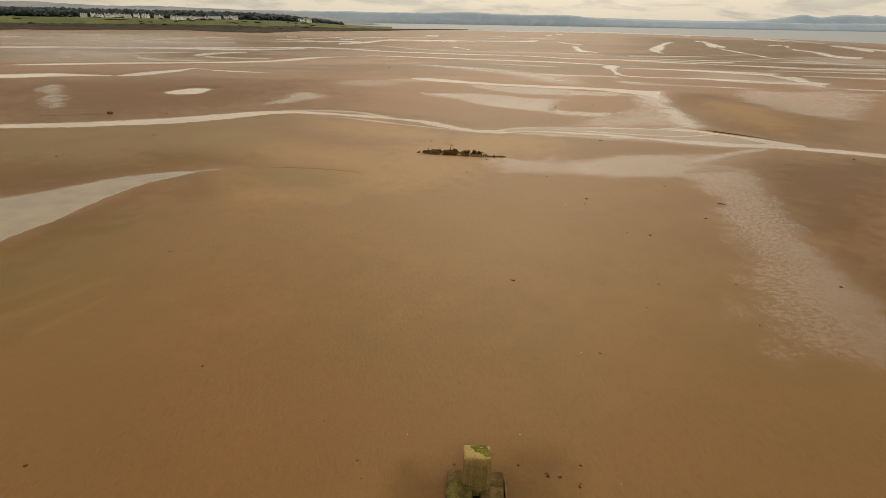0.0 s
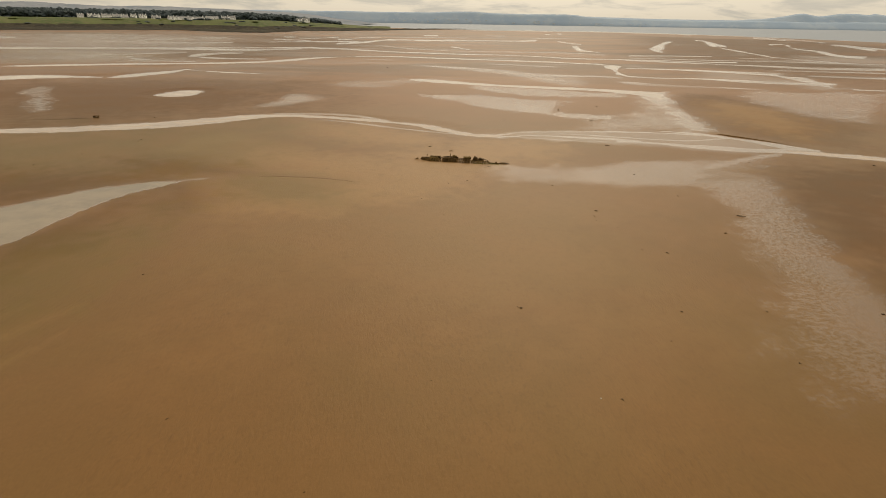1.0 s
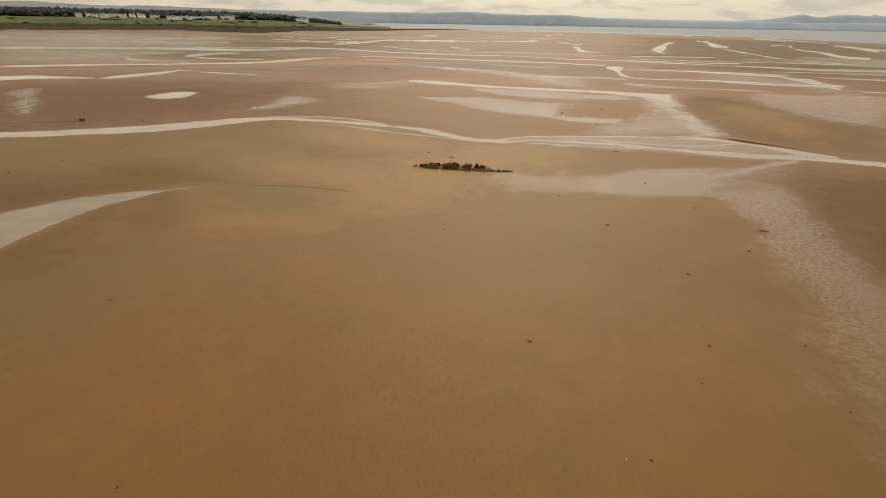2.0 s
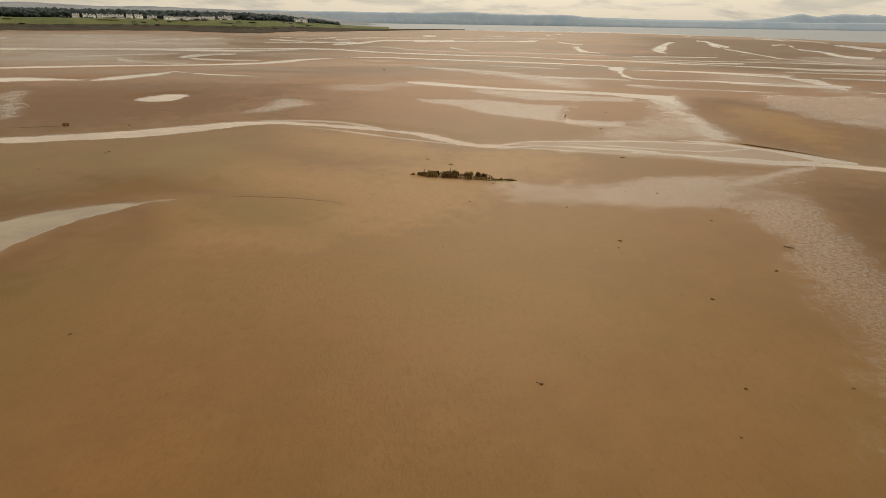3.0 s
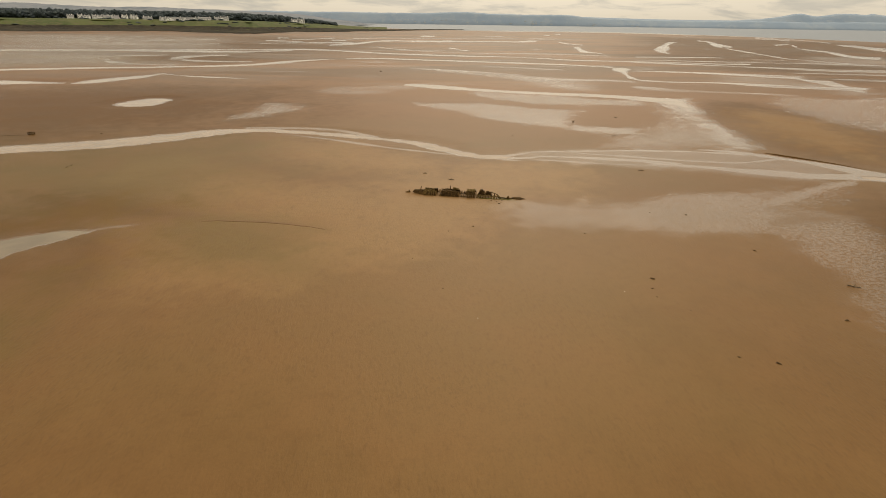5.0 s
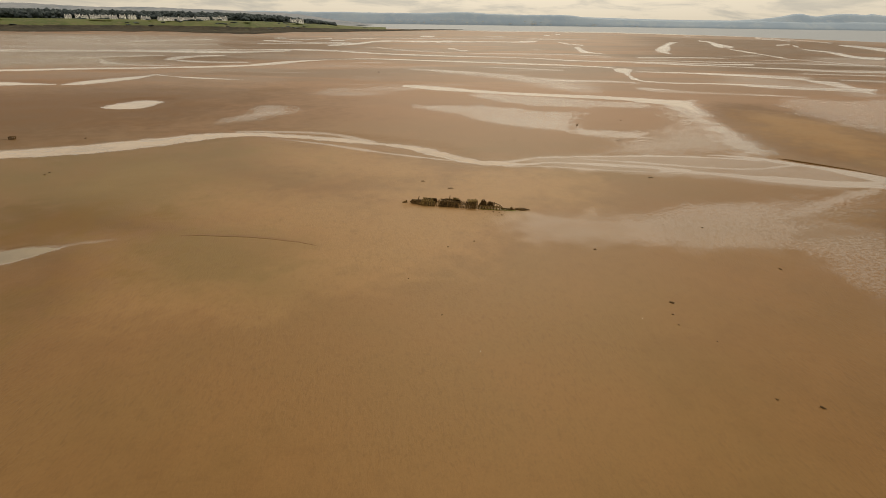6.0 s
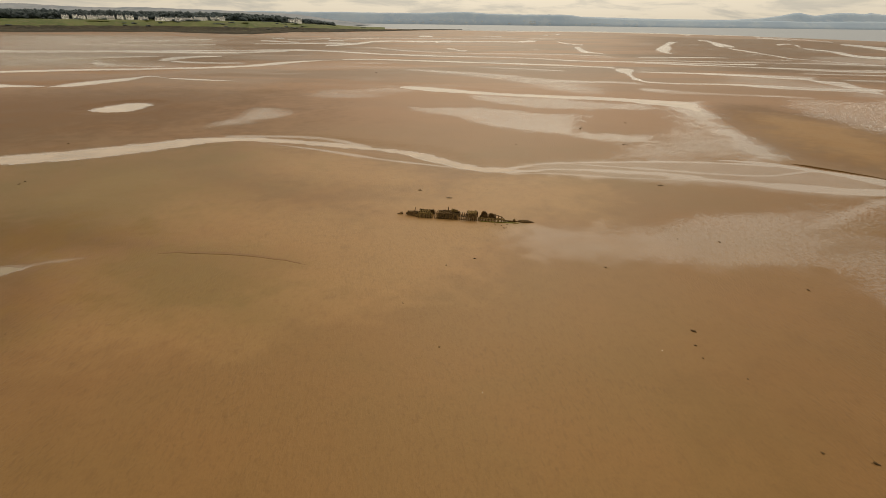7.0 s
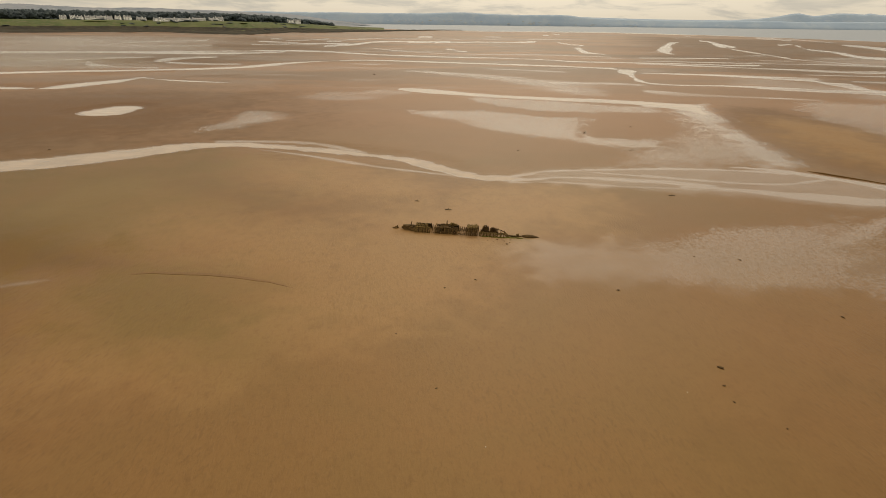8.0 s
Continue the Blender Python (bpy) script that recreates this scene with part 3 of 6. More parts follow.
dry_lit("north_gold", 5, [(79.2, 173.9, 67.7, 150.0), (86.3, 169.4, 68.1, 136.0), (90.3, 156.0, 69.8, 123.1), (89.9, 137.6, 74.1, 115.4)])
dry_lit("left_gold", 3, [(-50.4, 103.7, -45.9, 95.4), (-47.1, 109.9, -41.8, 98.9), (-42.9, 113.7, -38.2, 102.6), (-33.6, 104.7, -30.6, 96.3)])
algae("far_left_olive", 12, [(-311.4, 391.1, -214.0, 271.7), (-275.7, 393.7, -191.3, 276.0), (-246.1, 394.6, -176.6, 285.9), (-207.7, 376.9, -162.1, 296.2), (-182.0, 358.6, -158.4, 313.4)])
moist_shade("far_left_moist", 22, [(-586, 692, -219, 266), (-498, 748, -179, 276), (-363, 767, -136, 295), (-253, 770, -105, 325), (-164, 736, -84, 383), (-101, 697, -64, 445)])
faint("far_left_film", 22, [(-586, 692, -403.9, 480.3), (-498, 748, -340.8, 516.0), (-363, 767, -252.8, 538.5), (-261, 795, -195.5, 598.4)])
moist_shade("far_right_moist", 18, [(361, 1105, 140, 436), (441, 999, 143, 331), (524, 975, 156, 298), (559, 883, 167, 271), (531, 686, 185, 245)])
algae("left_olive", 9, [(-76.5, 111.0, -53.6, 84.0), (-66.0, 113.5, -44.5, 83.5), (-55.5, 117.4, -37.2, 85.6), (-44.7, 120.6, -32.8, 94.2), (-35.4, 122.1, -29.0, 103.7)])
algae("stern_algae", 0.5, [(5.9, 92.2, 5.8, 91.0), (7.5, 91.9, 7.4, 90.6), (9.5, 91.5, 9.3, 90.2)])
dry_lit("streak_a", 0.6, [(-34.7, 34.4, -34.1, 33.7), (-32.9, 36.6, -32.1, 35.6), (-31.5, 39.1, -30.8, 38.1), (-30.1, 41.4, -29.6, 40.6), (-28.9, 43.3, -28.7, 42.9)], 0.5)
dry_lit("streak_b", 0.5, [(-29.8, 33.6, -29.5, 33.1), (-29.0, 35.5, -28.6, 34.9), (-28.1, 37.5, -27.8, 37.0), (-27.6, 39.0, -27.4, 38.7)], 0.5)
dry_lit("streak_c", 0.5, [(-36.6, 36.7, -36.1, 36.1), (-35.1, 38.9, -34.5, 38.2), (-33.9, 41.3, -33.5, 40.6), (-33.0, 42.9, -32.8, 42.5)], 0.5)
ripple("elbow_dapple", 3.0, [(28.2, 127.2, 26.5, 121.5), (37.1, 136.5, 32.0, 121.7), (48.3, 151.9, 36.6, 122.0), (61.9, 172.4, 40.4, 122.5), (62.7, 159.4, 45.0, 122.7), (57.4, 137.6, 49.5, 122.6), (57.1, 129.5, 53.0, 122.4)], 0.66)
faint("wreck_faint", 3, [(9.8, 91.2, 8.6, 82.3), (18.6, 93.2, 15.7, 81.8), (30.6, 96.7, 24.8, 82.2), (42.9, 99.1, 33.9, 82.5), (50.8, 99.4, 40.6, 83.6), (59.2, 98.6, 45.6, 80.6)])
# dark wet sand round the block, its contact shadow painted in too
moist_shade("block_scour_shade", 1.0, [(-2.1, 21.6, -1.6, 17.1), (0.3, 22.1, 0.4, 16.6), (3.9, 22.2, 3.4, 16.7), (6.5, 21.7, 5.7, 17.3)])
ledge(0.035, [(-29.4, 80.9), (-26.1, 81.3), (-22.6, 81.3), (-18.9, 80.9), (-15.7, 80.2), (-12.4, 79.0), (-10.2, 77.6), (-8.1, 76.4), (-6.2, 76.1)])
ledge(0.22, [(57.1, 120.6), (59.1, 118.3), (61.5, 116.1), (64.4, 113.6), (66.2, 111.1), (68.0, 108.9)])
ledge(0.013, [(-17.8, 81.2), (-12.5, 79.4), (-9.3, 76.8), (-7.0, 75.8), (-4.2, 75.0), (-0.3, 75.5)])
ledge(0.013, [(5.6, 75.8), (8.4, 78.0), (12.4, 79.8)])
ledge(0.013, [(-10.8, 79.1), (-6.5, 77.8), (-2.9, 77.3)])
film("left_sheet", 22, 0.36, [(-585, 701, -225, 265), (-535, 749, -198, 272), (-472, 768, -176, 282), (-408, 750, -176, 319), (-331, 744, -169, 377), (-267, 730, -164, 447)])
film("left_sheet_low", 9, 0.26, [(-265.3, 313.8, -215.2, 253.1), (-233.9, 323.6, -190.9, 262.7), (-197.9, 329.1, -164.8, 272.9), (-164.1, 328.2, -141.8, 282.7), (-127.0, 318.0, -117.3, 293.1)])
film("far_streak", 2, 0.9, [(-476, 583, -442, 542), (-460, 594, -428, 551), (-445, 593, -429, 571)])
film("far_streak", 2, 0.7, [(-348, 495, -337, 480), (-344, 508, -329, 486), (-335, 518, -324, 500)])
film("far_streak", 2, 0.8, [(-303, 504, -295, 490), (-296, 533, -282, 507), (-304, 578, -289, 550), (-297, 612, -279, 574), (-286, 629, -272, 597)])
film("far_streak", 2, 0.7, [(-264, 516, -258, 505), (-244, 534, -234, 514), (-205, 546, -198, 527)])
film("far_streak", 2, 0.9, [(-300, 667, -289, 643), (-280, 668, -268, 638), (-261, 656, -245, 616), (-265, 688, -254, 660)])
film("far_streak", 2, 0.95, [(-325, 400, -304, 374), (-289, 413, -271, 387), (-245, 424, -231, 399), (-204, 436, -188, 401), (-162, 428, -152, 402), (-130, 436, -123, 414), (-114, 452, -110, 434)])
film("far_streak", 2, 0.9, [(-204, 438, -197, 421), (-170, 450, -163, 433), (-128, 461, -123, 443), (-92, 467, -88, 447), (-65, 444, -63, 427), (-42, 426, -40, 412), (1, 412, 1, 399), (41, 406, 40, 394), (58, 396, 57, 386), (77, 381, 75, 370), (112, 373, 109, 362), (147, 368, 144, 360), (180, 360, 176, 352)])
film("far_streak", 2, 0.7, [(-61, 523, -60, 507), (-38, 486, -37, 472), (-8, 454, -8, 442), (23, 447, 23, 436), (63, 448, 62, 438), (94, 448, 92, 436), (116, 430, 114, 420)])
film("far_streak", 2, 0.75, [(-216.4, 332.0, -213.0, 326.7), (-211.6, 340.8, -205.8, 331.3), (-199.5, 356.3, -192.0, 342.8), (-184.4, 369.6, -178.7, 357.9), (-170.7, 376.4, -166.6, 367.2)])
film("far_streak", 2, 0.85, [(-159.3, 347.0, -153.6, 334.2), (-161.8, 368.9, -146.5, 333.5), (-154.4, 378.3, -146.1, 357.4), (-137.9, 385.4, -134.1, 374.6)])
film("far_streak", 2, 0.7, [(-148.7, 338.5, -143.4, 326.2), (-135.5, 331.2, -129.9, 317.2), (-117.0, 326.0, -113.8, 316.8), (-104.5, 328.0, -102.7, 322.3)])
film("far_streak", 2, 0.8, [(-187.9, 332.2, -172.9, 305.1), (-187.8, 338.1, -161.6, 290.0), (-172.1, 315.3, -159.0, 290.7), (-151.2, 301.8, -145.4, 290.0), (-132.1, 300.1, -128.8, 292.2)])
film("far_streak", 1.5, 0.9, [(-214, 738, -206, 709), (-212, 763, -195, 698), (-197, 736, -185, 692)])
film("far_streak", 1.5, 0.8, [(-200, 649, -192, 624), (-177, 641, -169, 611), (-150, 625, -145, 602)])
film("far_streak", 1.5, 0.85, [(-182, 687, -175, 664), (-171, 694, -162, 658), (-160, 696, -153, 664), (-149, 777, -141, 737)])
film("far_streak", 1.5, 0.9, [(-134, 681, -128, 653), (-118, 698, -110, 654)])
film("far_streak", 1.5, 0.7, [(-124, 733, -118, 702), (-105, 766, -100, 732), (-84, 815, -80, 782)])
film("far_streak", 1.5, 0.85, [(-182, 572, -176, 553), (-141, 597, -135, 570), (-97, 616, -92, 588)])
film("far_streak", 1.5, 0.95, [(-112, 564, -105, 529), (-97, 582, -91, 544), (-88, 621, -82, 574), (-82, 674, -77, 627), (-67, 691, -64, 656), (1, 703, 1, 667), (43, 713, 41, 684), (109, 731, 104, 696)])
film("far_streak", 1.5, 0.6, [(-85, 790, -82, 759), (1, 816, 1, 784), (110, 855, 106, 825), (207, 873, 200, 841)])
film("far_streak", 1.5, 0.95, [(-43, 925, -40, 863), (-19, 934, -18, 872)])
film("far_streak", 1.5, 0.95, [(-43, 685, -41, 651), (-23, 686, -21, 644)])
film("far_streak", 1.5, 0.95, [(-14, 703, -13, 648), (8, 724, 8, 662)])
film("far_streak", 1.5, 0.8, [(0, 524, 0, 504), (7, 515, 7, 491), (12, 487, 11, 473), (18, 481, 17, 469)])
film("far_streak", 1.5, 0.75, [(60, 977, 58, 930), (92, 969, 87, 916)])
film("far_streak", 1.5, 0.8, [(102, 763, 98, 729), (118, 767, 113, 733)])
film("far_streak", 1.5, 0.8, [(72, 514, 70, 501), (82, 515, 79, 500)])
film("far_streak", 1.5, 0.9, [(184, 1128, 174, 1066), (200, 1140, 189, 1078)])
film("far_streak", 1.5, 0.9, [(223, 1230, 210, 1158), (235, 1218, 222, 1147)])
film("far_streak", 1.5, 0.9, [(140, 760, 134, 727), (137, 720, 129, 675), (137, 675, 131, 645), (147, 642, 142, 622)])
film("far_streak", 1.5, 0.95, [(122, 580, 114, 540), (127, 584, 106, 485), (129, 577, 106, 471), (114, 487, 110, 471), (122, 466, 119, 453)])
film("far_streak", 2, 0.55, [(-18.8, 301.3, -18.0, 289.6), (0.9, 290.3, 0.9, 279.4), (17.9, 281.5, 17.3, 271.3), (29.6, 272.3, 28.4, 259.7), (40.5, 262.2, 38.3, 247.6), (52.1, 254.4, 50.2, 244.6), (67.5, 254.7, 65.8, 247.6), (76.3, 249.6, 73.9, 241.5)])
film("far_sheet", 5, 0.42, [(22.9, 274.1, 21.5, 255.3), (33.1, 266.7, 29.2, 233.2), (42.7, 259.7, 36.3, 218.7), (51.9, 253.0, 44.2, 213.9), (58.1, 236.1, 51.8, 209.3)])
film("far_streak", 2, 0.5, [(16.7, 316.4, 16.4, 309.9), (38.3, 311.0, 37.3, 302.7), (57.4, 305.0, 56.0, 297.0)])
film("far_streak", 2, 0.9, [(36.1, 352.9, 35.4, 345.4), (55.7, 342.7, 54.3, 333.6), (71.6, 337.1, 70.0, 329.3), (89.3, 327.7, 86.9, 318.5)])
film("far_streak", 2, 0.75, [(132, 427, 129, 416), (173, 433, 168, 420), (196, 429, 192, 418)])
film("far_streak", 2, 0.75, [(110.3, 366.0, 107.4, 356.2), (142.4, 355.1, 138.8, 346.0), (169.4, 338.3, 165.6, 330.4), (194.3, 329.1, 186.5, 315.4), (222.5, 327.3, 210.7, 309.4), (256.0, 328.7, 240.8, 308.6)])
film("far_streak", 2, 0.7, [(121.8, 392.3, 119.3, 383.7), (162.1, 386.2, 158.5, 377.2), (204.4, 379.5, 199.3, 369.6), (240.9, 371.9, 234.2, 361.3), (283.8, 365.6, 275.3, 354.3)])
film("far_streak", 2, 0.8, [(91.7, 302.5, 90.0, 296.5), (123.8, 299.7, 120.4, 291.1), (146.6, 291.3, 142.3, 282.5), (166.2, 284.8, 158.4, 271.1)])
film("far_streak", 2, 0.6, [(171.2, 304.6, 167.5, 297.7), (198.6, 300.2, 194.2, 293.2), (231.6, 296.5, 224.5, 287.1)])
film("far_streak", 2, 0.55, [(170.7, 273.5, 166.8, 267.0), (190.1, 270.1, 183.7, 260.7), (210.3, 268.3, 199.9, 254.6)])
film("far_sheet", 8, 0.4, [(124.0, 285.8, 108.1, 247.9), (139.3, 276.3, 122.0, 240.6), (148.9, 263.6, 132.5, 233.3), (149.6, 238.5, 133.2, 211.3), (151.6, 219.9, 137.3, 198.2)])
film("far_streak", 2, 0.9, [(151.7, 215.1, 148.0, 209.6), (157.6, 212.7, 154.6, 208.5), (168.5, 210.3, 165.5, 206.4)])
film("far_streak", 2, 0.85, [(130.1, 199.4, 128.1, 196.2), (140.3, 204.3, 136.5, 198.4), (150.9, 212.2, 145.5, 204.4)])
film("far_streak", 2, 0.7, [(510, 1269, 475, 1180), (525, 1270, 489, 1180)])
film("far_streak", 2, 0.85, [(372, 883, 354, 839), (383, 869, 350, 792), (358, 796, 315, 701), (330, 714, 288, 622), (313, 652, 289, 602)])
film("far_streak", 2, 0.85, [(490, 738, 466, 702), (522, 765, 476, 697), (502, 717, 470, 671), (487, 669, 452, 620), (471, 613, 432, 561)])
film("far_streak", 2, 0.6, [(649, 1250, 604, 1163), (615, 1082, 578, 1017), (595, 979, 563, 925), (558, 861, 527, 813)])
film("far_sheet", 10, 0.35, [(273, 466, 214, 363), (295, 458, 229, 352), (316, 443, 246, 343), (335, 428, 264, 334)])
film("stern_sheet", 1.0, 0.52, [(9.1, 90.6, 8.7, 87.3), (11.0, 90.7, 9.8, 82.1), (14.5, 88.8, 13.2, 81.4), (18.9, 88.0, 17.3, 81.4), (24.1, 88.0, 22.1, 81.4), (29.6, 88.8, 26.9, 81.6)])
film("wreck_film", 2.2, 0.44, [(7.0, 88.8, 6.8, 86.4), (8.2, 89.7, 7.7, 82.9), (10.4, 89.4, 9.6, 80.6), (14.9, 87.5, 13.9, 80.3), (20.4, 86.9, 19.2, 80.7), (26.3, 88.0, 24.4, 80.7), (31.6, 90.0, 28.7, 80.7), (38.3, 92.5, 33.9, 80.8)])
film("stern_film", 2.4, 0.36, [(7.9, 90.0, 7.2, 84.1), (10.7, 90.7, 9.2, 82.0), (14.0, 89.9, 12.2, 81.6), (18.3, 88.5, 16.1, 81.1), (24.7, 90.2, 21.1, 81.2), (32.4, 93.7, 26.0, 81.1), (39.3, 94.8, 31.1, 81.2)])
film("right_film", 1.8, 0.55, [(37.6, 54.9, 39.3, 53.9), (34.1, 48.2, 37.9, 47.3), (31.4, 42.7, 37.2, 42.2), (30.0, 38.2, 36.4, 38.0), (29.6, 34.9, 35.5, 34.4), (29.8, 31.4, 35.4, 30.9)])
film("far_squiggle", 1.5, 0.9, [(293, 786, 309, 791), (253, 697, 265, 701), (223, 627, 234, 630), (199, 571, 215, 575), (184, 535, 200, 539), (173, 496, 183, 498), (172, 471, 174, 464)])
film("far_brook", 1.5, 0.9, [(368, 858, 364, 833), (340, 771, 347, 764), (309, 698, 322, 702), (282, 630, 291, 626), (282, 604, 267, 573), (274, 568, 262, 544), (268, 536, 252, 505), (257, 498, 245, 475), (248, 458, 239, 442), (246, 441, 237, 425)])
film("far_brook_tail", 1.5, 0.75, [(242, 437, 234, 424), (244, 419, 238, 408), (247, 400, 240, 389), (250, 379, 242, 369), (263, 370, 255, 360)])
film("far_brook_east", 1.5, 0.9, [(398, 725, 380, 687), (438, 764, 426, 734), (402, 694, 400, 678), (370, 635, 349, 591), (362, 593, 340, 560), (352, 558, 334, 530), (351, 546, 320, 500), (338, 515, 306, 470), (322, 476, 299, 444), (331, 457, 300, 418)])
film("far_edge", 1.5, 0.85, [(507, 772, 481, 733), (516, 761, 465, 689), (481, 694, 449, 649), (468, 654, 423, 594), (449, 606, 413, 560)])
film("far_streak", 1.5, 0.7, [(570, 1092, 536, 1028), (578, 1039, 541, 974), (555, 956, 526, 907)])
film("far_streak", 1.5, 0.7, [(206, 412, 202, 405), (217, 411, 212, 402), (232, 411, 227, 403)])
film("far_hook", 1.5, 0.9, [(109.7, 301.8, 107.2, 295.6), (132.0, 293.2, 127.7, 284.6), (149.7, 279.7, 144.3, 270.6), (158.9, 279.6, 151.6, 268.1), (155.9, 268.6, 148.3, 256.9), (156.4, 264.2, 147.6, 250.9), (160.6, 263.6, 148.0, 245.2), (162.3, 259.6, 147.1, 238.0), (158.6, 248.2, 145.7, 230.4), (155.9, 238.9, 143.7, 222.5), (160.1, 235.1, 144.2, 214.7)])
film("braid_film", 1.6, 0.40, [(12.7, 118.1, 12.0, 113.3), (19.1, 120.1, 17.3, 111.2), (28.1, 120.8, 24.6, 109.3), (37.5, 122.0, 31.9, 108.1), (46.9, 122.8, 38.9, 106.8), (54.7, 120.7, 45.4, 105.1), (60.4, 116.1, 51.3, 103.0), (64.5, 112.7, 56.2, 101.9)])
film("elbow_film", 1.8, 0.82, [(61.9, 192.7, 75.6, 197.3), (61.3, 179.5, 70.0, 180.2), (59.1, 162.8, 64.7, 163.2), (57.3, 148.2, 61.7, 147.9), (55.8, 139.5, 60.9, 139.8), (53.7, 132.8, 59.9, 133.1), (52.0, 127.2, 58.8, 127.2), (51.4, 122.7, 57.7, 123.0)])
film("glint_head", 3.0, 0.5, [(33.3, 252.0, 31.6, 240.0), (41.4, 248.9, 37.3, 226.7), (46.3, 241.6, 40.5, 214.7), (49.4, 221.5, 46.4, 209.7)])
film("pool_tail", 0.3, 0.7, [(-38.1, 78.2, -37.7, 77.5), (-36.9, 79.0, -36.6, 78.5), (-35.7, 79.5, -35.5, 78.9), (-34.6, 79.9, -34.3, 79.4), (-33.5, 80.1, -33.4, 79.8)])
film("wreck_corner", 1.6, 0.26, [(35.5, 95.3, 28.5, 80.8), (39.4, 95.9, 31.3, 80.7), (44.0, 96.5, 34.5, 80.6), (45.8, 94.8, 36.6, 80.2), (44.8, 90.1, 38.2, 80.1), (45.9, 87.1, 40.4, 79.4), (49.6, 86.2, 42.5, 77.2)])
film("right_under", 2.6, 0.15, [(37.5, 84.1, 48.3, 85.1), (36.7, 79.7, 48.1, 80.6), (36.3, 75.7, 46.9, 76.6), (35.9, 72.2, 44.5, 72.9), (36.2, 67.6, 43.6, 68.2), (34.6, 63.6, 42.4, 64.4), (29.4, 46.6, 38.3, 47.3), (27.7, 42.0, 37.2, 42.6), (26.8, 38.1, 36.7, 38.9), (26.2, 34.7, 36.6, 35.6), (25.6, 30.6, 36.0, 31.6)])
film("mid_sheet", 4, 0.3, [(-42.4, 206.7, -40.0, 196.6), (-37.1, 214.4, -32.6, 192.5), (-26.2, 214.0, -23.2, 193.3), (-16.0, 221.1, -14.6, 204.0), (-8.6, 221.9, -7.9, 207.3)])
SHORE = [(-600, 1650), (-150, 1620), (0, 1600), (60, 1490), (153, 1458), (301, 1495), (443, 1485), (533, 1352), (609, 1240), (640, 1046), (660, 906), (680, 760), (760, 500), (900, 200)]
OPEN = [(-1000, 3000), (-800, 4640), (40, 4640), (400, 4640), (900, 4640), (1400, 4640), (2000, 4640), (2600, 4640), (3200, 4640), (3800, 4640), (4400, 4600), (5200, 4300), (5600, 3000), (5800, 1500)]
stream("sea_margin", 12, [(x + 20, y + w, x, y) for (x, y), w in zip(SHORE[1:9], (60, 140, 170, 190, 170, 150, 90, 20))])
stream("firth", 12, [(*o, x + max(0, x - 520) * 0.1, y + 60) for o, (x, y) in zip(OPEN, SHORE)])

# what each course is called in the place, with its look
WATER_NAMES = {
    "firth": ("sea", "grey sea water of a wide firth at low tide"),
    "sea_margin": ("shallows", "pale wet margin of the sea over flat sand"),
    "main_stream": ("tidal_stream", "pale shallow tidal stream winding over brown sand"),
    "left_pool": ("tidal_pool", "long grey tapering pool of standing water on sand"),
    "oval_pool": ("tidal_pool", "small bright oval pool on the sand flat"),
    "glint_pool": ("tidal_pool", "bright glinting shallow pool on the sand flat"),
}
LEVEL = -0.056


def signed_distance(x, y, ring):
    """Metres inside (+) or outside (-) of a closed ring, for points x, y."""
    best = np.full(x.shape, 1e18)
    inside = np.zeros(x.shape, bool)
    for (ax, ay), (bx, by) in zip(ring, np.roll(ring, -1, 0)):
        ex, ey = bx - ax, by - ay
        t = np.clip(((x - ax) * ex + (y - ay) * ey) / (ex * ex + ey * ey + 1e-9), 0, 1)
        best = np.minimum(best, (x - ax - t * ex) ** 2 + (y - ay - t * ey) ** 2)
        if ay != by:
            inside ^= ((ay > y) != (by > y)) & (x < (bx - ax) * (y - ay) / (by - ay) + ax)
    return np.where(inside, 1, -1) * np.sqrt(best)


GROUND = {}


def ground_z(x, y):
    """Height of the sand at a place, between the columns of the nearest row."""
    row = int(np.argmin(np.abs(GROUND["y"] - y)))
    return float(np.interp(x, GROUND["x"][row], GROUND["z"][row]))


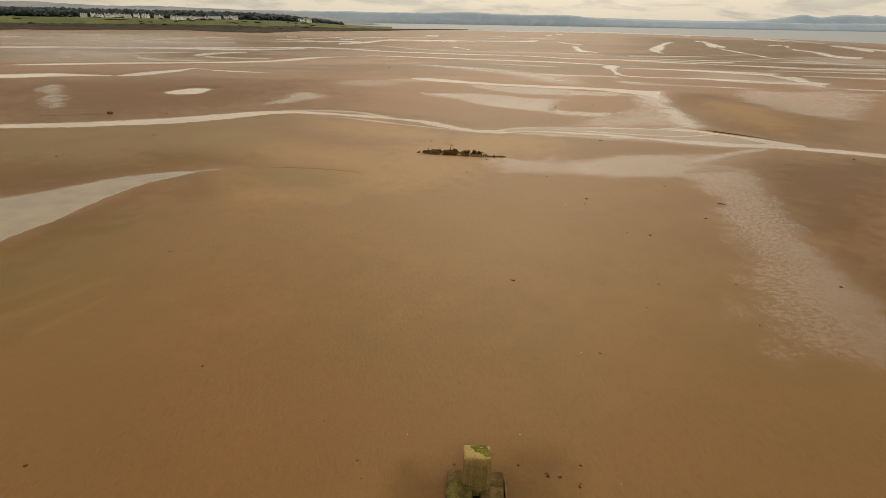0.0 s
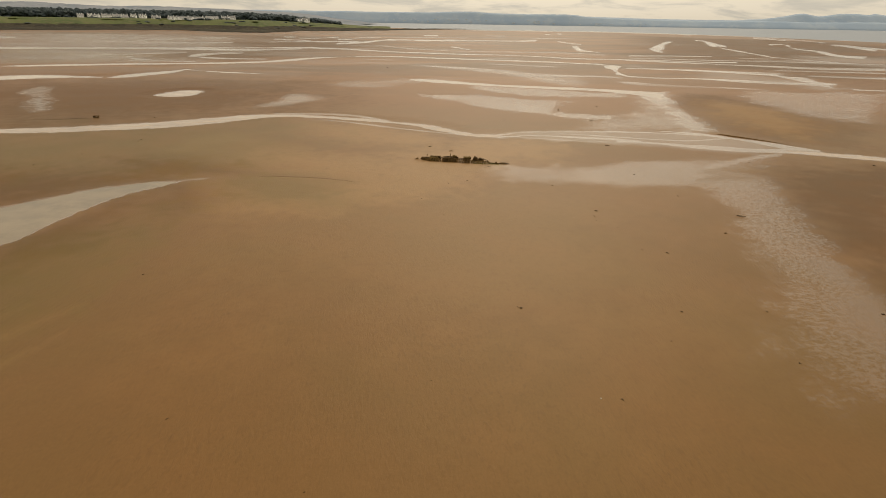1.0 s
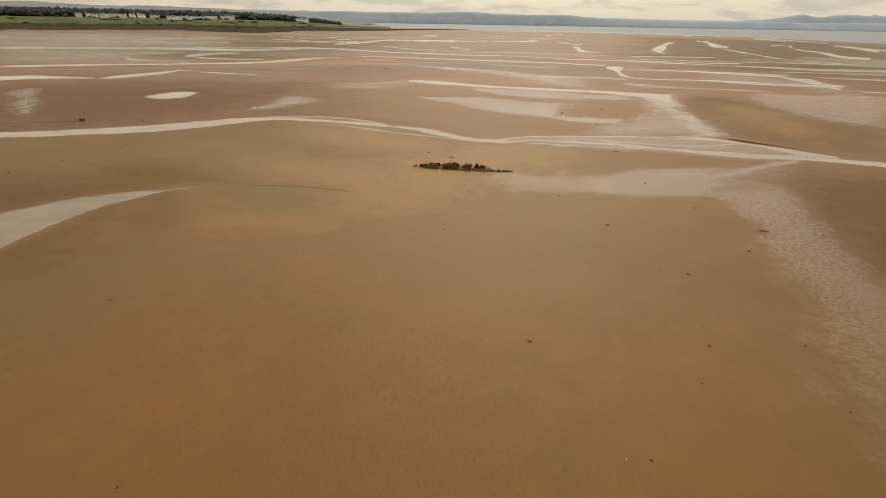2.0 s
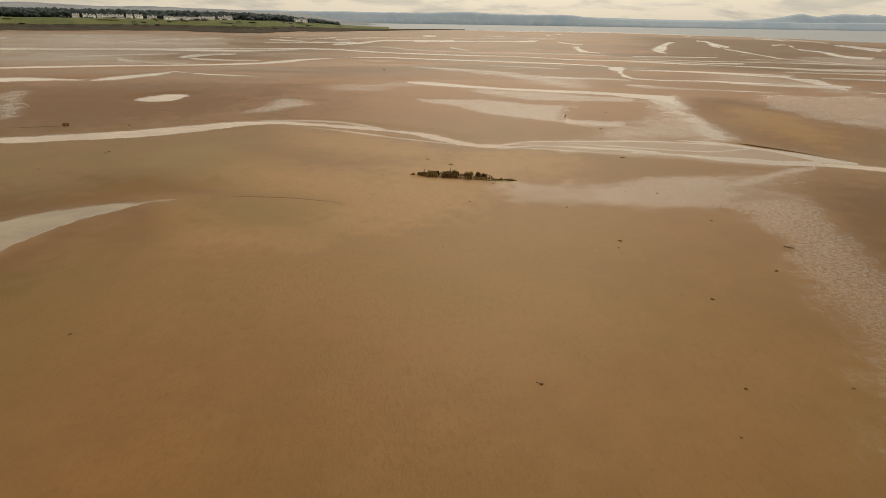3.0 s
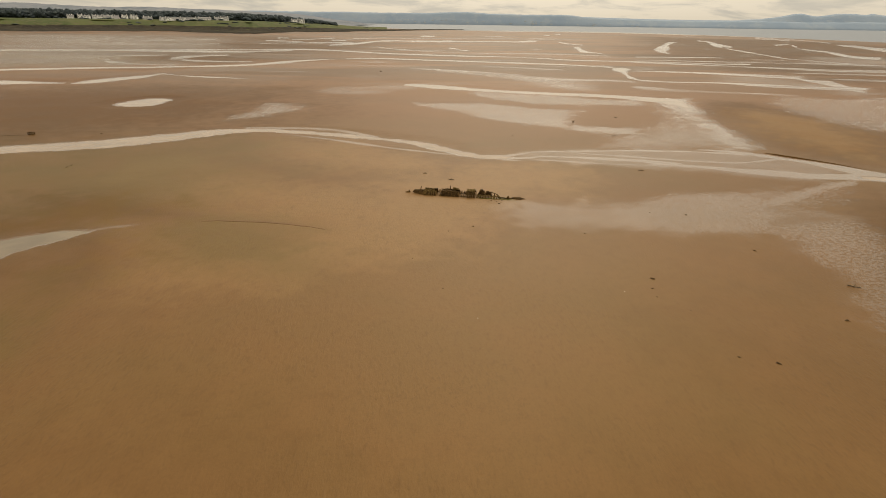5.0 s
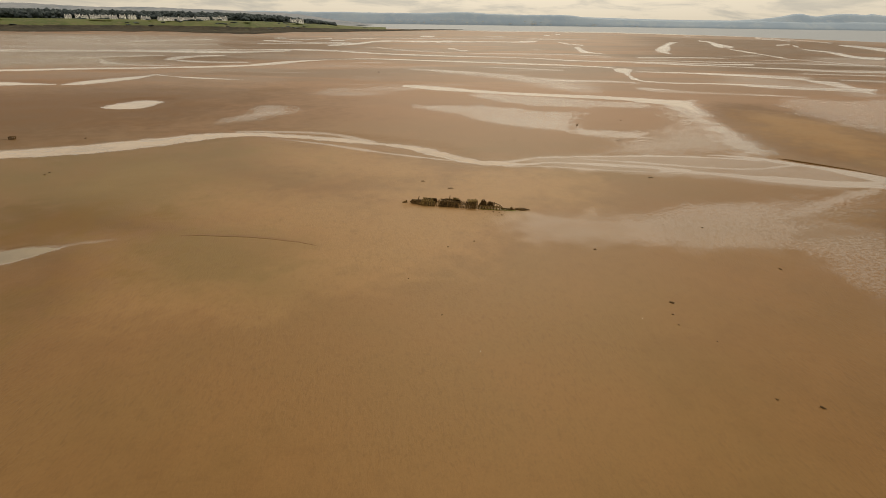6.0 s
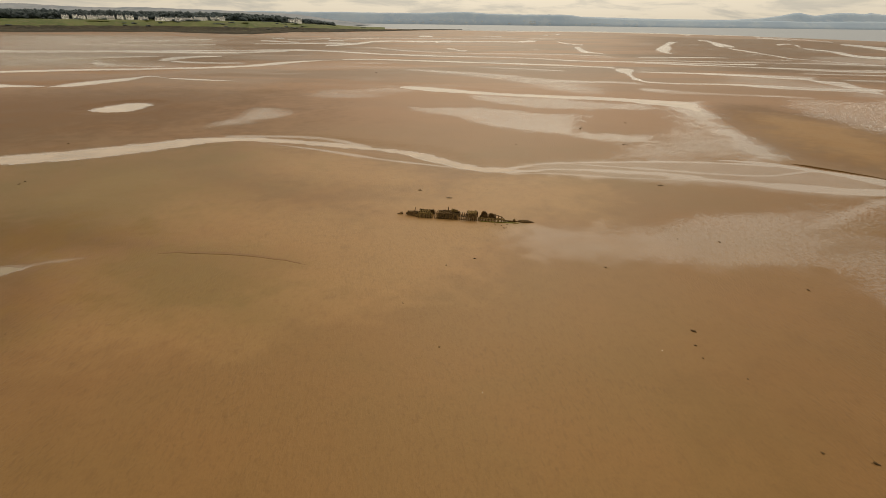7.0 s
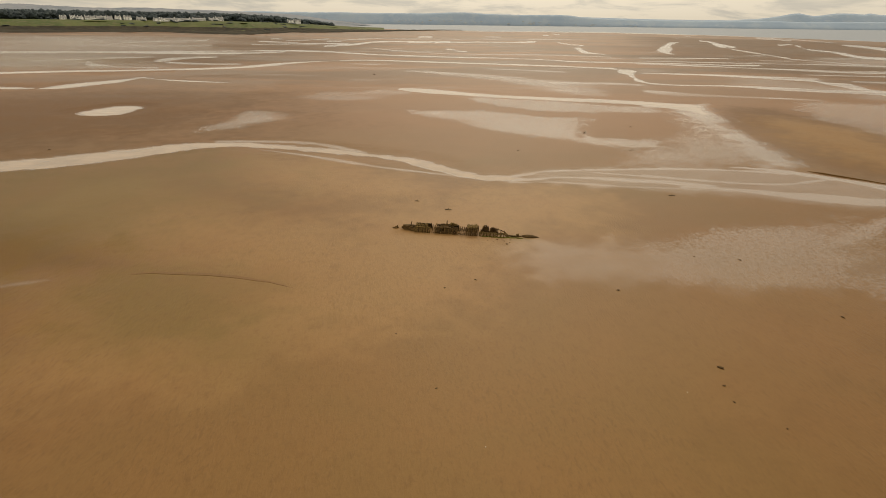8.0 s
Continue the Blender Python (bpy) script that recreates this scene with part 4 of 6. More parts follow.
def build_ground():
    # rows: fine where the camera passes, wider with distance; columns fan out
    ys = [-4500, -1500, -500, -200, -90, -45, -20]
    y = 0.0
    while y < 4950:
        ys.append(y)
        d = max(y - 38, 25)
        y += max(0.30, d * d * 3.4e-5)
    ys = np.array(ys)
    inner = np.linspace(-1, 1, 900)
    outer = np.array([1.05, 1.15, 1.4, 2.0, 4.0, 10.0, 40.0])
    u = np.concatenate([-outer[::-1], inner, outer])
    half = 16 + 0.93 * np.maximum(ys, 0)
    reach = np.minimum(half[:, None] * np.abs(u)[None, :], np.maximum(half[:, None], 6000))
    X = np.sign(u)[None, :] * np.where(np.abs(u)[None, :] > 30, 6500, reach)
    Y = np.repeat(ys[:, None], len(u), 1)
    Z = 0.30 * smoothstep(0.45, 0.75, value_noise(X, Y, 60, 3, 5)) + 0.05 * value_noise(X, Y, 9, 3, 9)
    Z *= smoothstep(2500, 300, Y)
    Z *= smoothstep(7, 16, np.hypot((X - 2.6) * 0.6, Y - 92.5)) * smoothstep(3, 8, np.hypot(X - 2.0, Y - 19.9))
    carve = np.zeros_like(X)
    wet = np.zeros_like(X)
    rip = np.zeros_like(X)
    flat = np.ones_like(X)
    tone = {kind: np.zeros_like(X) for kind in ("moist_shade", "dry_lit", "algae")}
    spread = smoothstep(150, 500, Y)
    wobble = (value_noise(X, Y, 9, 4, 3) - 0.5) * (1 - spread) + (value_noise(X / 3, Y, 30, 4, 4) - 0.5) * spread
    wobble += 0.9 * (value_noise(X, Y, 1.6, 3, 6) - 0.5) * (1 - spread)
    for name, kind, soft, st in COURSES:
        ring = np.concatenate([st[:, :2], st[::-1, 2:]])
        if name not in ("firth", "sea_margin"):
            soft = soft * (1 + 0.5 * min(1.0, max(0.0, (ring[:, 1].mean() - 170) / 350)))
        pad = soft * 5 + 5
        lo, hi = ring.min(0) - pad, ring.max(0) + pad
        m = (X > lo[0]) & (X < hi[0]) & (Y > lo[1]) & (Y < hi[1])
        if not m.any():
            continue
        d = signed_distance(X[m], Y[m], ring) + wobble[m] * soft * 2.4
        inset = soft * (0.0 if name in ("firth", "sea_margin") else min(1.6, max(0.7, (ring[:, 1].mean() - 115) / 60)))
        f = smoothstep(inset - soft, inset + soft, d)
        if kind in ("stream", "pool"):
            carve[m] = np.maximum(carve[m], f)
            wet[m] = np.maximum(wet[m], np.clip(0.5 + d / (soft * 3.6), 0, 1))
            if name not in ("firth", "sea_margin"):
                rip[m] = np.maximum(rip[m], 0.28 * smoothstep(-soft * 4 - 2, 0, d))
            flat[m] = np.minimum(flat[m], 1 - smoothstep(-soft * 4 - 3, -soft, d))
        elif kind == "faint":
            rip[m] = np.maximum(rip[m], 0.38 * smoothstep(-soft * 1.4, soft * 2.2, d))
        elif kind == "ripple":
            near = ring[:, 1].mean() < 112
            rip[m] = np.maximum(rip[m], COVER[name] * smoothstep(-soft * 2.2, soft * (2.2 if near else 2.4), d))
        else:
            tone[kind][m] = np.maximum(tone[kind][m], COVER.get(name, 1.0) * smoothstep(-soft * 1.6, soft * 1.6, d))
    sheen = np.zeros_like(X)
    for name, weight, soft, st in FILMS:
        ring = np.concatenate([st[:, :2], st[::-1, 2:]])
        pad = soft * 3 + 3
        lo, hi = ring.min(0) - pad, ring.max(0) + pad
        m = (X > lo[0]) & (X < hi[0]) & (Y > lo[1]) & (Y < hi[1])
        if m.any():
            d = signed_distance(X[m], Y[m], ring) + wobble[m] * soft * 2.0 - (soft * 0.5 if ring[:, 1].mean() > 180 else 0.0)
            sheen[m] = np.maximum(sheen[m], weight * smoothstep(-soft, soft, d))
    tone["film"] = sheen
    bars = (value_noise(X * 0.11, Y, 1.8, 2, 41) - 0.40) * (1 - spread) + (value_noise(X / 4, Y, 24, 4, 42) - 0.46) * spread
    bars *= 1 - smoothstep(1000, 1250, Y)
    bars *= np.maximum(smoothstep(132, 122, Y), smoothstep(250, 350, Y))
    Z = Z * flat - 0.10 * carve + 0.07 * bars * carve
    GROUND.update(x=X, y=ys, z=Z)
    me = grid_mesh("ground", X, Y, Z, SAND)
    tone["sheet"] = smoothstep(0.15, -0.55, X / np.maximum(Y, 1.0))
    tone["far"] = smoothstep(112, 175, Y)
    tone["flats"] = smoothstep(150, 330, Y + 60 * (value_noise(X, Y, 120, 3, 14) - 0.5)) * (1 - smoothstep(1300, 1700, Y))
    for name, field in (("damp", wet), ("ripple", rip), *tone.items()):
        a = me.attributes.new(name, "FLOAT", "POINT")
        a.data.foreach_set("value", field.reshape(-1).astype(np.float32))
    ob = new("ground", me)
    tagged(ob, "wide brown tidal sand flat with wet rippled patches", "sand flat", kind="structure")


def build_water():
    for k, (name, kind, soft, st) in enumerate(COURSES):
        if kind not in ("stream", "pool"):
            continue
        far, near = st[:, :2], st[:, 2:]
        mid, out = (far + near) / 2, (far - near) / 2
        size = np.maximum(np.linalg.norm(out, axis=1, keepdims=True), 1e-3)
        grow = out * (1 + soft * 1.6 / size)
        steps = np.linspace(-1, 1, 5)
        X = np.stack([mid[:, 0] + grow[:, 0] * s for s in steps])
        Y = np.stack([mid[:, 1] + grow[:, 1] * s for s in steps])
        Z = np.full_like(X, LEVEL - 0.0002 * k)
        kindname, label = WATER_NAMES.get(name, ("tidal_stream", "thin pale rill of water draining across sand"))
        me = grid_mesh(kindname, X, Y, Z, SEA if name == "firth" else POOL if name == "left_pool" else SHALLOW)
        tagged(new(kindname, me), label, "water", kind="structure")


def build_ledges():
    profile = ((-0.05, -0.06), (-0.03, 0.0), (-0.01, 0.45), (-0.03, 0.85), (0.03, 1.0), (0.35, 0.75), (1.0, 0.30), (2.2, -0.30))
    for height, pts in LEDGES:
        n = len(pts)
        fade = np.array([min(1.0, 5.0 * k / n + 0.05, 1.5 * (n - 1 - k) / n + 0.02) for k in range(n)])
        base = np.array([ground_z(x, y) for x, y in pts])
        wav = value_noise(pts[:, 0], pts[:, 1], 1.5, 3, 51) - 0.5
        X = np.stack([pts[:, 0] for _ in profile])
        Y = np.stack([pts[:, 1] + d + wav * 0.3 for d, _ in profile])
        Z = np.stack([base - 0.02 + height * h * fade for _, h in profile])
        ob = new("sand_ledge", grid_mesh("sand_ledge", X, Y, Z, SAND))
        tagged(ob, "low cut edge curving through the sand", "sand", kind="structure")


build_ground()
build_water()
build_ledges()


# ---- far shores ----
def ridge(name, label, mat, y0, depth, profile, seed, rough):
    """A range of hills whose skyline follows a profile of (x, height), with slopes towards the water."""
    px, pz = [p[0] for p in profile], [p[1] for p in profile]
    xs = np.linspace(px[0], px[-1], 260)
    vs = np.array([0, 0.02, 0.12, 0.28, 0.45, 0.62, 0.8, 1.0, 1.3])
    shape = np.array([-0.05, 0.05, 0.22, 0.38, 0.55, 0.72, 0.88, 1.0, 0.5])
    X = np.repeat(xs[None, :], len(vs), 0)
    Y = y0 + vs[:, None] * depth + 0 * X
    top = np.interp(xs, px, pz)[None, :]
    n = value_noise(X, Y * 3, 260, 4, seed) - 0.5
    n += 0.5 * (value_noise(X, Y, 34, 3, seed + 5) - 0.5)
    Z = top * shape[:, None] + n * rough * np.minimum(vs, 1)[:, None] - 1.0 * (vs < 0.01)[:, None]
    tagged(new(name, grid_mesh(name, X, Y, Z, mat)), label, "hills", kind="structure")


# all three ranges carry their haze in the material colour
ridge("hills_far", "hills far across the firth with pale blue-grey haze in their colour", HAZED_FAR_HILL, 4700, 150,
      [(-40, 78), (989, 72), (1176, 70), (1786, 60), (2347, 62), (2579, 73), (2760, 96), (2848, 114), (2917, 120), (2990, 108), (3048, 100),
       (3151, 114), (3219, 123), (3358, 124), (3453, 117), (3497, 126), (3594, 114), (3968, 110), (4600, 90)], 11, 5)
ridge("hills_coast", "low hazy wooded coast with fields across the firth", HAZED_FAR_HILL, 4560, 90,
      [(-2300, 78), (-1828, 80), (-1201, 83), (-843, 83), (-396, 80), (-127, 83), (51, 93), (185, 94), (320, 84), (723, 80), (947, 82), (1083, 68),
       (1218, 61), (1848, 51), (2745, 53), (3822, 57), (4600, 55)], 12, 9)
ridge("hills_inland", "hazy farmland hills behind the shore woods", HAZED_NEAR_HILL, 2350, 550,
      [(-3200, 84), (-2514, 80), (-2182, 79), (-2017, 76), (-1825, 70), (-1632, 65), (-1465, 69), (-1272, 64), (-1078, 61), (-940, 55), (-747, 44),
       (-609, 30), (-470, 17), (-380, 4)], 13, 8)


# ---- the near shore: marsh bank, turf, woods, houses; polar about one point on the flats ----
HUB = (0.0, 20.0)
BANK = [(-52, 1010), (-44, 1040), (-38.0, 1050), (-34.3, 1058), (-30.3, 1068), (-25.8, 1070), (-22.0, 990), (-18.6, 927), (-17.5, 988), (-15.0, 1095),
        (-10.7, 1135), (-6.3, 1283), (-2.3, 1476), (1.6, 1628)]
RISE = [(-52, 17), (-38, 17), (-30, 17), (-22, 18), (-17, 16), (-13, 12), (-9, 5), (-5, 2.5), (1.6, 1)]
DEPTH = [(-52, 630), (-25, 640), (-17, 720), (-10, 640), (-6, 480), (-2, 260), (1.6, 40)]


def along(table, angle):
    return np.interp(angle, [p[0] for p in table], [p[1] for p in table])


def land_height(angle, v):
    rise = along(RISE, angle)
    z = np.minimum(1.0, rise) * smoothstep(0.0, 0.05, v) + np.maximum(rise - 1.0, 0) * smoothstep(0.13, 0.36, v)
    return z - (z + 2.0) * smoothstep(0.94, 1.0, v)


def on_land(x, y):
    dx, dy = x - HUB[0], y - HUB[1]
    angle, r = math.degrees(math.atan2(dx, dy)), math.hypot(dx, dy)
    v = (r - along(BANK, angle)) / along(DEPTH, angle)
    return float(land_height(angle, v))


def polar_sheet(name, a0, a1, columns, vs, mat, lift, rough, size, seed):
    angle = np.repeat(np.linspace(a0, a1, columns)[None, :], len(vs), 0)
    v = np.repeat(np.array(vs)[:, None], columns, 1)
    shift = (value_noise(angle * 20, v * 10, 18, 4, 31) - 0.5) * 50
    r = along(BANK, angle) + v * along(DEPTH, angle) + shift * (v < 0.3)
    a = np.radians(angle)
    X, Y = HUB[0] + r * np.sin(a), HUB[1] + r * np.cos(a)
    Z = land_height(angle, v) + lift + (value_noise(X, Y, size, 4, seed + 2) - 0.4) * rough * smoothstep(0.0, 0.03, v)
    return new(name, grid_mesh(name, X, Y, Z, mat))


turf = polar_sheet("grassland", -50, -6.0, 420, np.concatenate([np.linspace(0.15, 0.6, 44), np.linspace(0.62, 1.0, 20)]), TURF, 0.0, 1.2, 40, 21)
tagged(turf, "green coastal turf sloping up to a village", "grassland", kind="structure")
marsh = polar_sheet("salt_marsh", -50, 1.6, 620, np.concatenate([[-0.01], np.linspace(0.0, 0.225, 48)]), MARSH, 0.5, 1.6, 16, 31)
tagged(marsh, "dark brown weedy marsh bank along the sand", "marsh", kind="structure")


def blob_template(level, seed):
    bm = bmesh.new()
    bmesh.ops.create_icosphere(bm, subdivisions=level, radius=1)
    bm.verts.ensure_lookup_table()
    co = np.array([v.co[:] for v in bm.verts])
    faces = [tuple(v.index for v in f.verts) for f in bm.faces]
    bm.free()
    return co, np.array(faces)


def clumps(name, places, seed, mat):
    """Crowns of several uneven clumps each: places are x, y, z of the foot, height and width."""
    rng = np.random.default_rng(seed)
    co, faces = blob_template(2, seed)
    all_v, all_f, base = [], [], 0
    for x, y, z, h, w in places:
        for k in range(6):
            off = np.array([rng.uniform(-0.45, 0.45) * w, rng.uniform(-0.45, 0.45) * w, h * rng.uniform(0.30, 0.82)])
            r = np.array([w, w, h * 0.8]) * rng.uniform(0.22, 0.40)
            v = co * (1 + rng.uniform(-0.22, 0.22, (len(co), 1))) * r + off + np.array([x, y, z])
            all_v.append(v)
            all_f.append(faces + base)
            base += len(co)
    V, F = np.concatenate(all_v), np.concatenate(all_f)
    me = mesh_from(name, V.tolist(), F.tolist(), mat)
    return new(name, me)


def build_woods():
    rng = np.random.default_rng(4)
    places = []
    while len(places) < 1900:
        angle = rng.uniform(-48, -11)
        v = rng.uniform(0.50, 0.92)
        if angle > -15 and rng.uniform() < 0.5:
            continue
        r = along(BANK, angle) + v * along(DEPTH, angle)
        x, y = HUB[0] + r * math.sin(radians(angle)), HUB[1] + r * math.cos(radians(angle))
        if -786 < x < -574 and y < 1206:
            continue
        fade = float(np.interp(angle, [-40, -30, -16, -11], [1.0, 1.0, 0.8, 0.45]))
        places.append((x, y, on_land(x, y) - 0.5, rng.uniform(12, 19) * fade, rng.uniform(9, 15)))
    for x in np.arange(-790, -400, 7.0):
        if rng.uniform() < 0.75:
            y = (1208 if x < -580 else 1180) + rng.uniform(-8, 24)
            places.append((x, y, on_land(x, y) - 0.5, rng.uniform(6, 11), rng.uniform(7, 12)))
        if rng.uniform() < 0.45:
            y = (1166 if x < -580 else 1140) + rng.uniform(-8, 8)
            places.append((x, y, on_land(x, y) - 0.5, rng.uniform(2, 4.5), rng.uniform(5, 9)))
    tagged(clumps("woodland", places, 5, HAZED_WOODS), "dark shelter wood behind the white houses, toned blue-grey for haze", "woods", kind="stuff")
    places = []
    for _ in range(150):
        angle, v = rng.uniform(-48, -6), rng.choice([0.24, 0.36, 0.43]) + rng.normal() * 0.03
        if value_noise(np.array([angle * 10.0]), np.array([v * 60]), 16, 2, 8)[0] < 0.52:
            continue
        r = along(BANK, angle) + v * along(DEPTH, angle)
        x, y = HUB[0] + r * math.sin(radians(angle)), HUB[1] + r * math.cos(radians(angle))
        places.append((x, y, on_land(x, y) - 0.3, rng.uniform(1.5, 3.5), rng.uniform(6, 14)))
    tagged(clumps("scrub", places, 6, HAZED_WOODS), "dark haze-toned scrub bushes scattered over coastal turf", "bushes", kind="stuff")


build_woods()


def box(bm, x0, x1, y0, y1, z0, z1):
    vs = [bm.verts.new(p) for p in ((x0, y0, z0), (x1, y0, z0), (x1, y1, z0), (x0, y1, z0), (x0, y0, z1), (x1, y0, z1), (x1, y1, z1), (x0, y1, z1))]
    for f in ((0, 3, 2, 1), (4, 5, 6, 7), (0, 1, 5, 4), (1, 2, 6, 5), (2, 3, 7, 6), (3, 0, 4, 7)):
        bm.faces.new([vs[i] for i in f])
    return vs


def house(x, y, width, depth, eaves, pitch, turn, gables, label):
    """A white rendered house: walls, pitched roof, dormer gables, chimneys and windows, its front towards the sand."""
    z = on_land(x, y) - 0.4
    thing = new("house")
    thing.matrix_world = pose(x, y, z, 0, 0, turn)
    w, d = width / 2, depth / 2
    bm = bmesh.new()
    vs = [bm.verts.new(p) for p in ((-w, -d, 0), (w, -d, 0), (w, d, 0), (-w, d, 0), (-w, -d, eaves), (w, -d, eaves), (w, d, eaves), (-w, d, eaves),
                                    (-w, 0, eaves + pitch), (w, 0, eaves + pitch))]
    for f in ((0, 1, 5, 4), (2, 3, 7, 6), (1, 2, 6, 9, 5), (3, 0, 4, 8, 7), (0, 3, 2, 1)):
        bm.faces.new([vs[i] for i in f])
    for g in gables:
        gx, gw = g * w, min(2.6, w * 0.45)
        a = [bm.verts.new(p) for p in ((gx - gw, -d - 0.7, 0), (gx + gw, -d - 0.7, 0), (gx + gw, -d - 0.7, eaves + 0.6), (gx, -d - 0.7, eaves + pitch * 0.85),
                                       (gx - gw, -d - 0.7, eaves + 0.6), (gx - gw, 0, 0), (gx + gw, 0, 0), (gx + gw, 0, eaves + 0.6), (gx - gw, 0, eaves + 0.6))]
        bm.faces.new(a[:5])
        bm.faces.new([a[0], a[4], a[8], a[5]])
        bm.faces.new([a[1], a[6], a[7], a[2]])
    part("wall", bm, RENDERED_WALL, thing, "white rendered wall")
    bm = bmesh.new()
    o, t = 0.45, 0.25
    for s in (-1, 1):
        a = [bm.verts.new(p) for p in ((-w - o, s * (d + o), eaves - 0.2), (w + o, s * (d + o), eaves - 0.2), (w + o, 0, eaves + pitch + 0.05), (-w - o, 0, eaves + pitch + 0.05))]
        b = [bm.verts.new((p.co.x, p.co.y, p.co.z + t)) for p in a]
        bm.faces.new(a), bm.faces.new(b[::-1])
        for i in range(4):
            bm.faces.new([a[i], b[i], b[(i + 1) % 4], a[(i + 1) % 4]])
    for g in gables:
        gx, gw = g * w, min(2.6, w * 0.45) + 0.3
        for s in (-1, 1):
            a = [bm.verts.new(p) for p in ((gx + s * gw, -d - 1.0, eaves + 0.55), (gx, -d - 1.0, eaves + pitch * 0.85 + 0.15), (gx, 0.2, eaves + pitch * 0.85 + 0.15), (gx + s * gw, 0.2, eaves + 0.55))]
            b = [bm.verts.new((p.co.x, p.co.y, p.co.z + 0.2)) for p in a]
            bm.faces.new(a), bm.faces.new(b[::-1])
            for i in range(4):
                bm.faces.new([a[i], b[i], b[(i + 1) % 4], a[(i + 1) % 4]])
    roof = part("roof", bm, SLATE, thing, "grey-brown slate roof")
    for s in (-0.85, 0.85):
        bm = bmesh.new()
        box(bm, s * w - 0.5, s * w + 0.5, -0.4, 0.4, eaves + pitch - 0.8, eaves + pitch + 1.5)
        box(bm, s * w - 0.3, s * w + 0.3, -0.2, 0.2, eaves + pitch + 1.5, eaves + pitch + 1.9)
        part("chimney", bm, RENDERED_WALL, roof)
    n = max(2, int(width / 4.2))
    for i in range(n):
        wx = -w + width * (i + 0.5) / n
        front = -d - 0.7 if any(abs(wx - g * w) < min(2.6, w * 0.45) for g in gables) else -d
        for level in (0.9, 3.6)[: 2 if eaves > 4 else 1]:
            bm = bmesh.new()
            box(bm, wx - 0.6, wx + 0.6, front - 0.06, front + 0.1, level, level + 1.5)
            part("window", bm, PANE, thing)
    return tagged(thing, label, "house", "white houses of the shore village")


def build_town():
    rng = np.random.default_rng(17)
    bm = bmesh.new()
    for _ in range(60):
        x = rng.choice([-330, -60, 120, 700, 1150, 1500]) + rng.normal() * 90
        v = rng.uniform(0.08, 0.35)
        top = float(np.interp(x, [-400, 0, 185, 900, 1218, 1848], [80, 90, 94, 81, 61, 51]))
        z, y, s = top * (0.10 + v) * 0.9, 4556 + v * 90, rng.uniform(4, 10)
        box(bm, x - s, x + s, y - 2, y + 10, z - 6, z + rng.uniform(0.2, 2.0))
    tagged(part("far_town", bm, HAZY_WALL, None), "pale buildings of a town far across the firth", "town", kind="stuff")


build_town()
rng = random.Random(11)
for hx, hy, hw, he, hg in ((-762, 1190, 8, 4.4, (0.0,)), (-751, 1184, 7, 3.6, ()), (-741, 1196, 9, 5.0, (-0.4, 0.5)), (-731, 1182, 6, 3.2, (0.0,)), (-719, 1188, 9, 4.4, (0.5,)), (-709, 1194, 7, 4.8, ()),
                           (-699, 1184, 8, 3.8, (-0.5, 0.5)), (-686, 1178, 7, 4.0, ()), (-674, 1188, 8, 4.9, (0.4,)), (-664, 1180, 7, 3.6, (0.0,)), (-655, 1172, 12, 2.8, ()), (-643, 1184, 9, 4.8, (-0.5, 0.5)),
                           (-632, 1190, 7, 4.2, (0.0,)), (-621, 1180, 12, 4.2, (-0.6, 0.1, 0.7)), (-600, 1176, 11, 2.6, ()), (-587, 1172, 6, 2.4, ()),
                           (-563, 1160, 12, 2.8, (0.0,)), (-537, 1156, 25, 3.6, (-0.7, 0.6)), (-505, 1156, 29, 3.4, (-0.3, 0.75)), (-472, 1158, 22, 3.4, ()),
                           (-452, 1160, 8, 2.6, ()), (-437, 1158, 15, 3.6, (-0.7,))):
    house(hx + rng.uniform(-2, 2), hy + rng.uniform(-8, 8), hw * rng.uniform(0.95, 1.15), 7.5, he, 2.6 + rng.uniform(-0.4, 0.9), 22 + rng.uniform(-26, 26), hg, "white rendered house with slate roof facing the sands")
for hx, hw, he, hg in ((-351, 15, 4.6, (-0.4, 0.5)), (-335, 13, 5.8, (0.0,))):
    house(hx, 1352, hw, 9, he, 3.4, 14, hg, "bright white house standing alone by the wood")


# ---- the wreck ----
def section(a, half, z, top):
    """Half breadth of the hull at height z: full low down, drawn in towards the deck."""
    k = max(0.0, min(1.0, (z + 0.35) / (top + 0.35)))
    return half * (0.80 + 0.30 * math.sin(math.pi * min(1, k * 0.9 + 0.12)) - 0.28 * k ** 3)


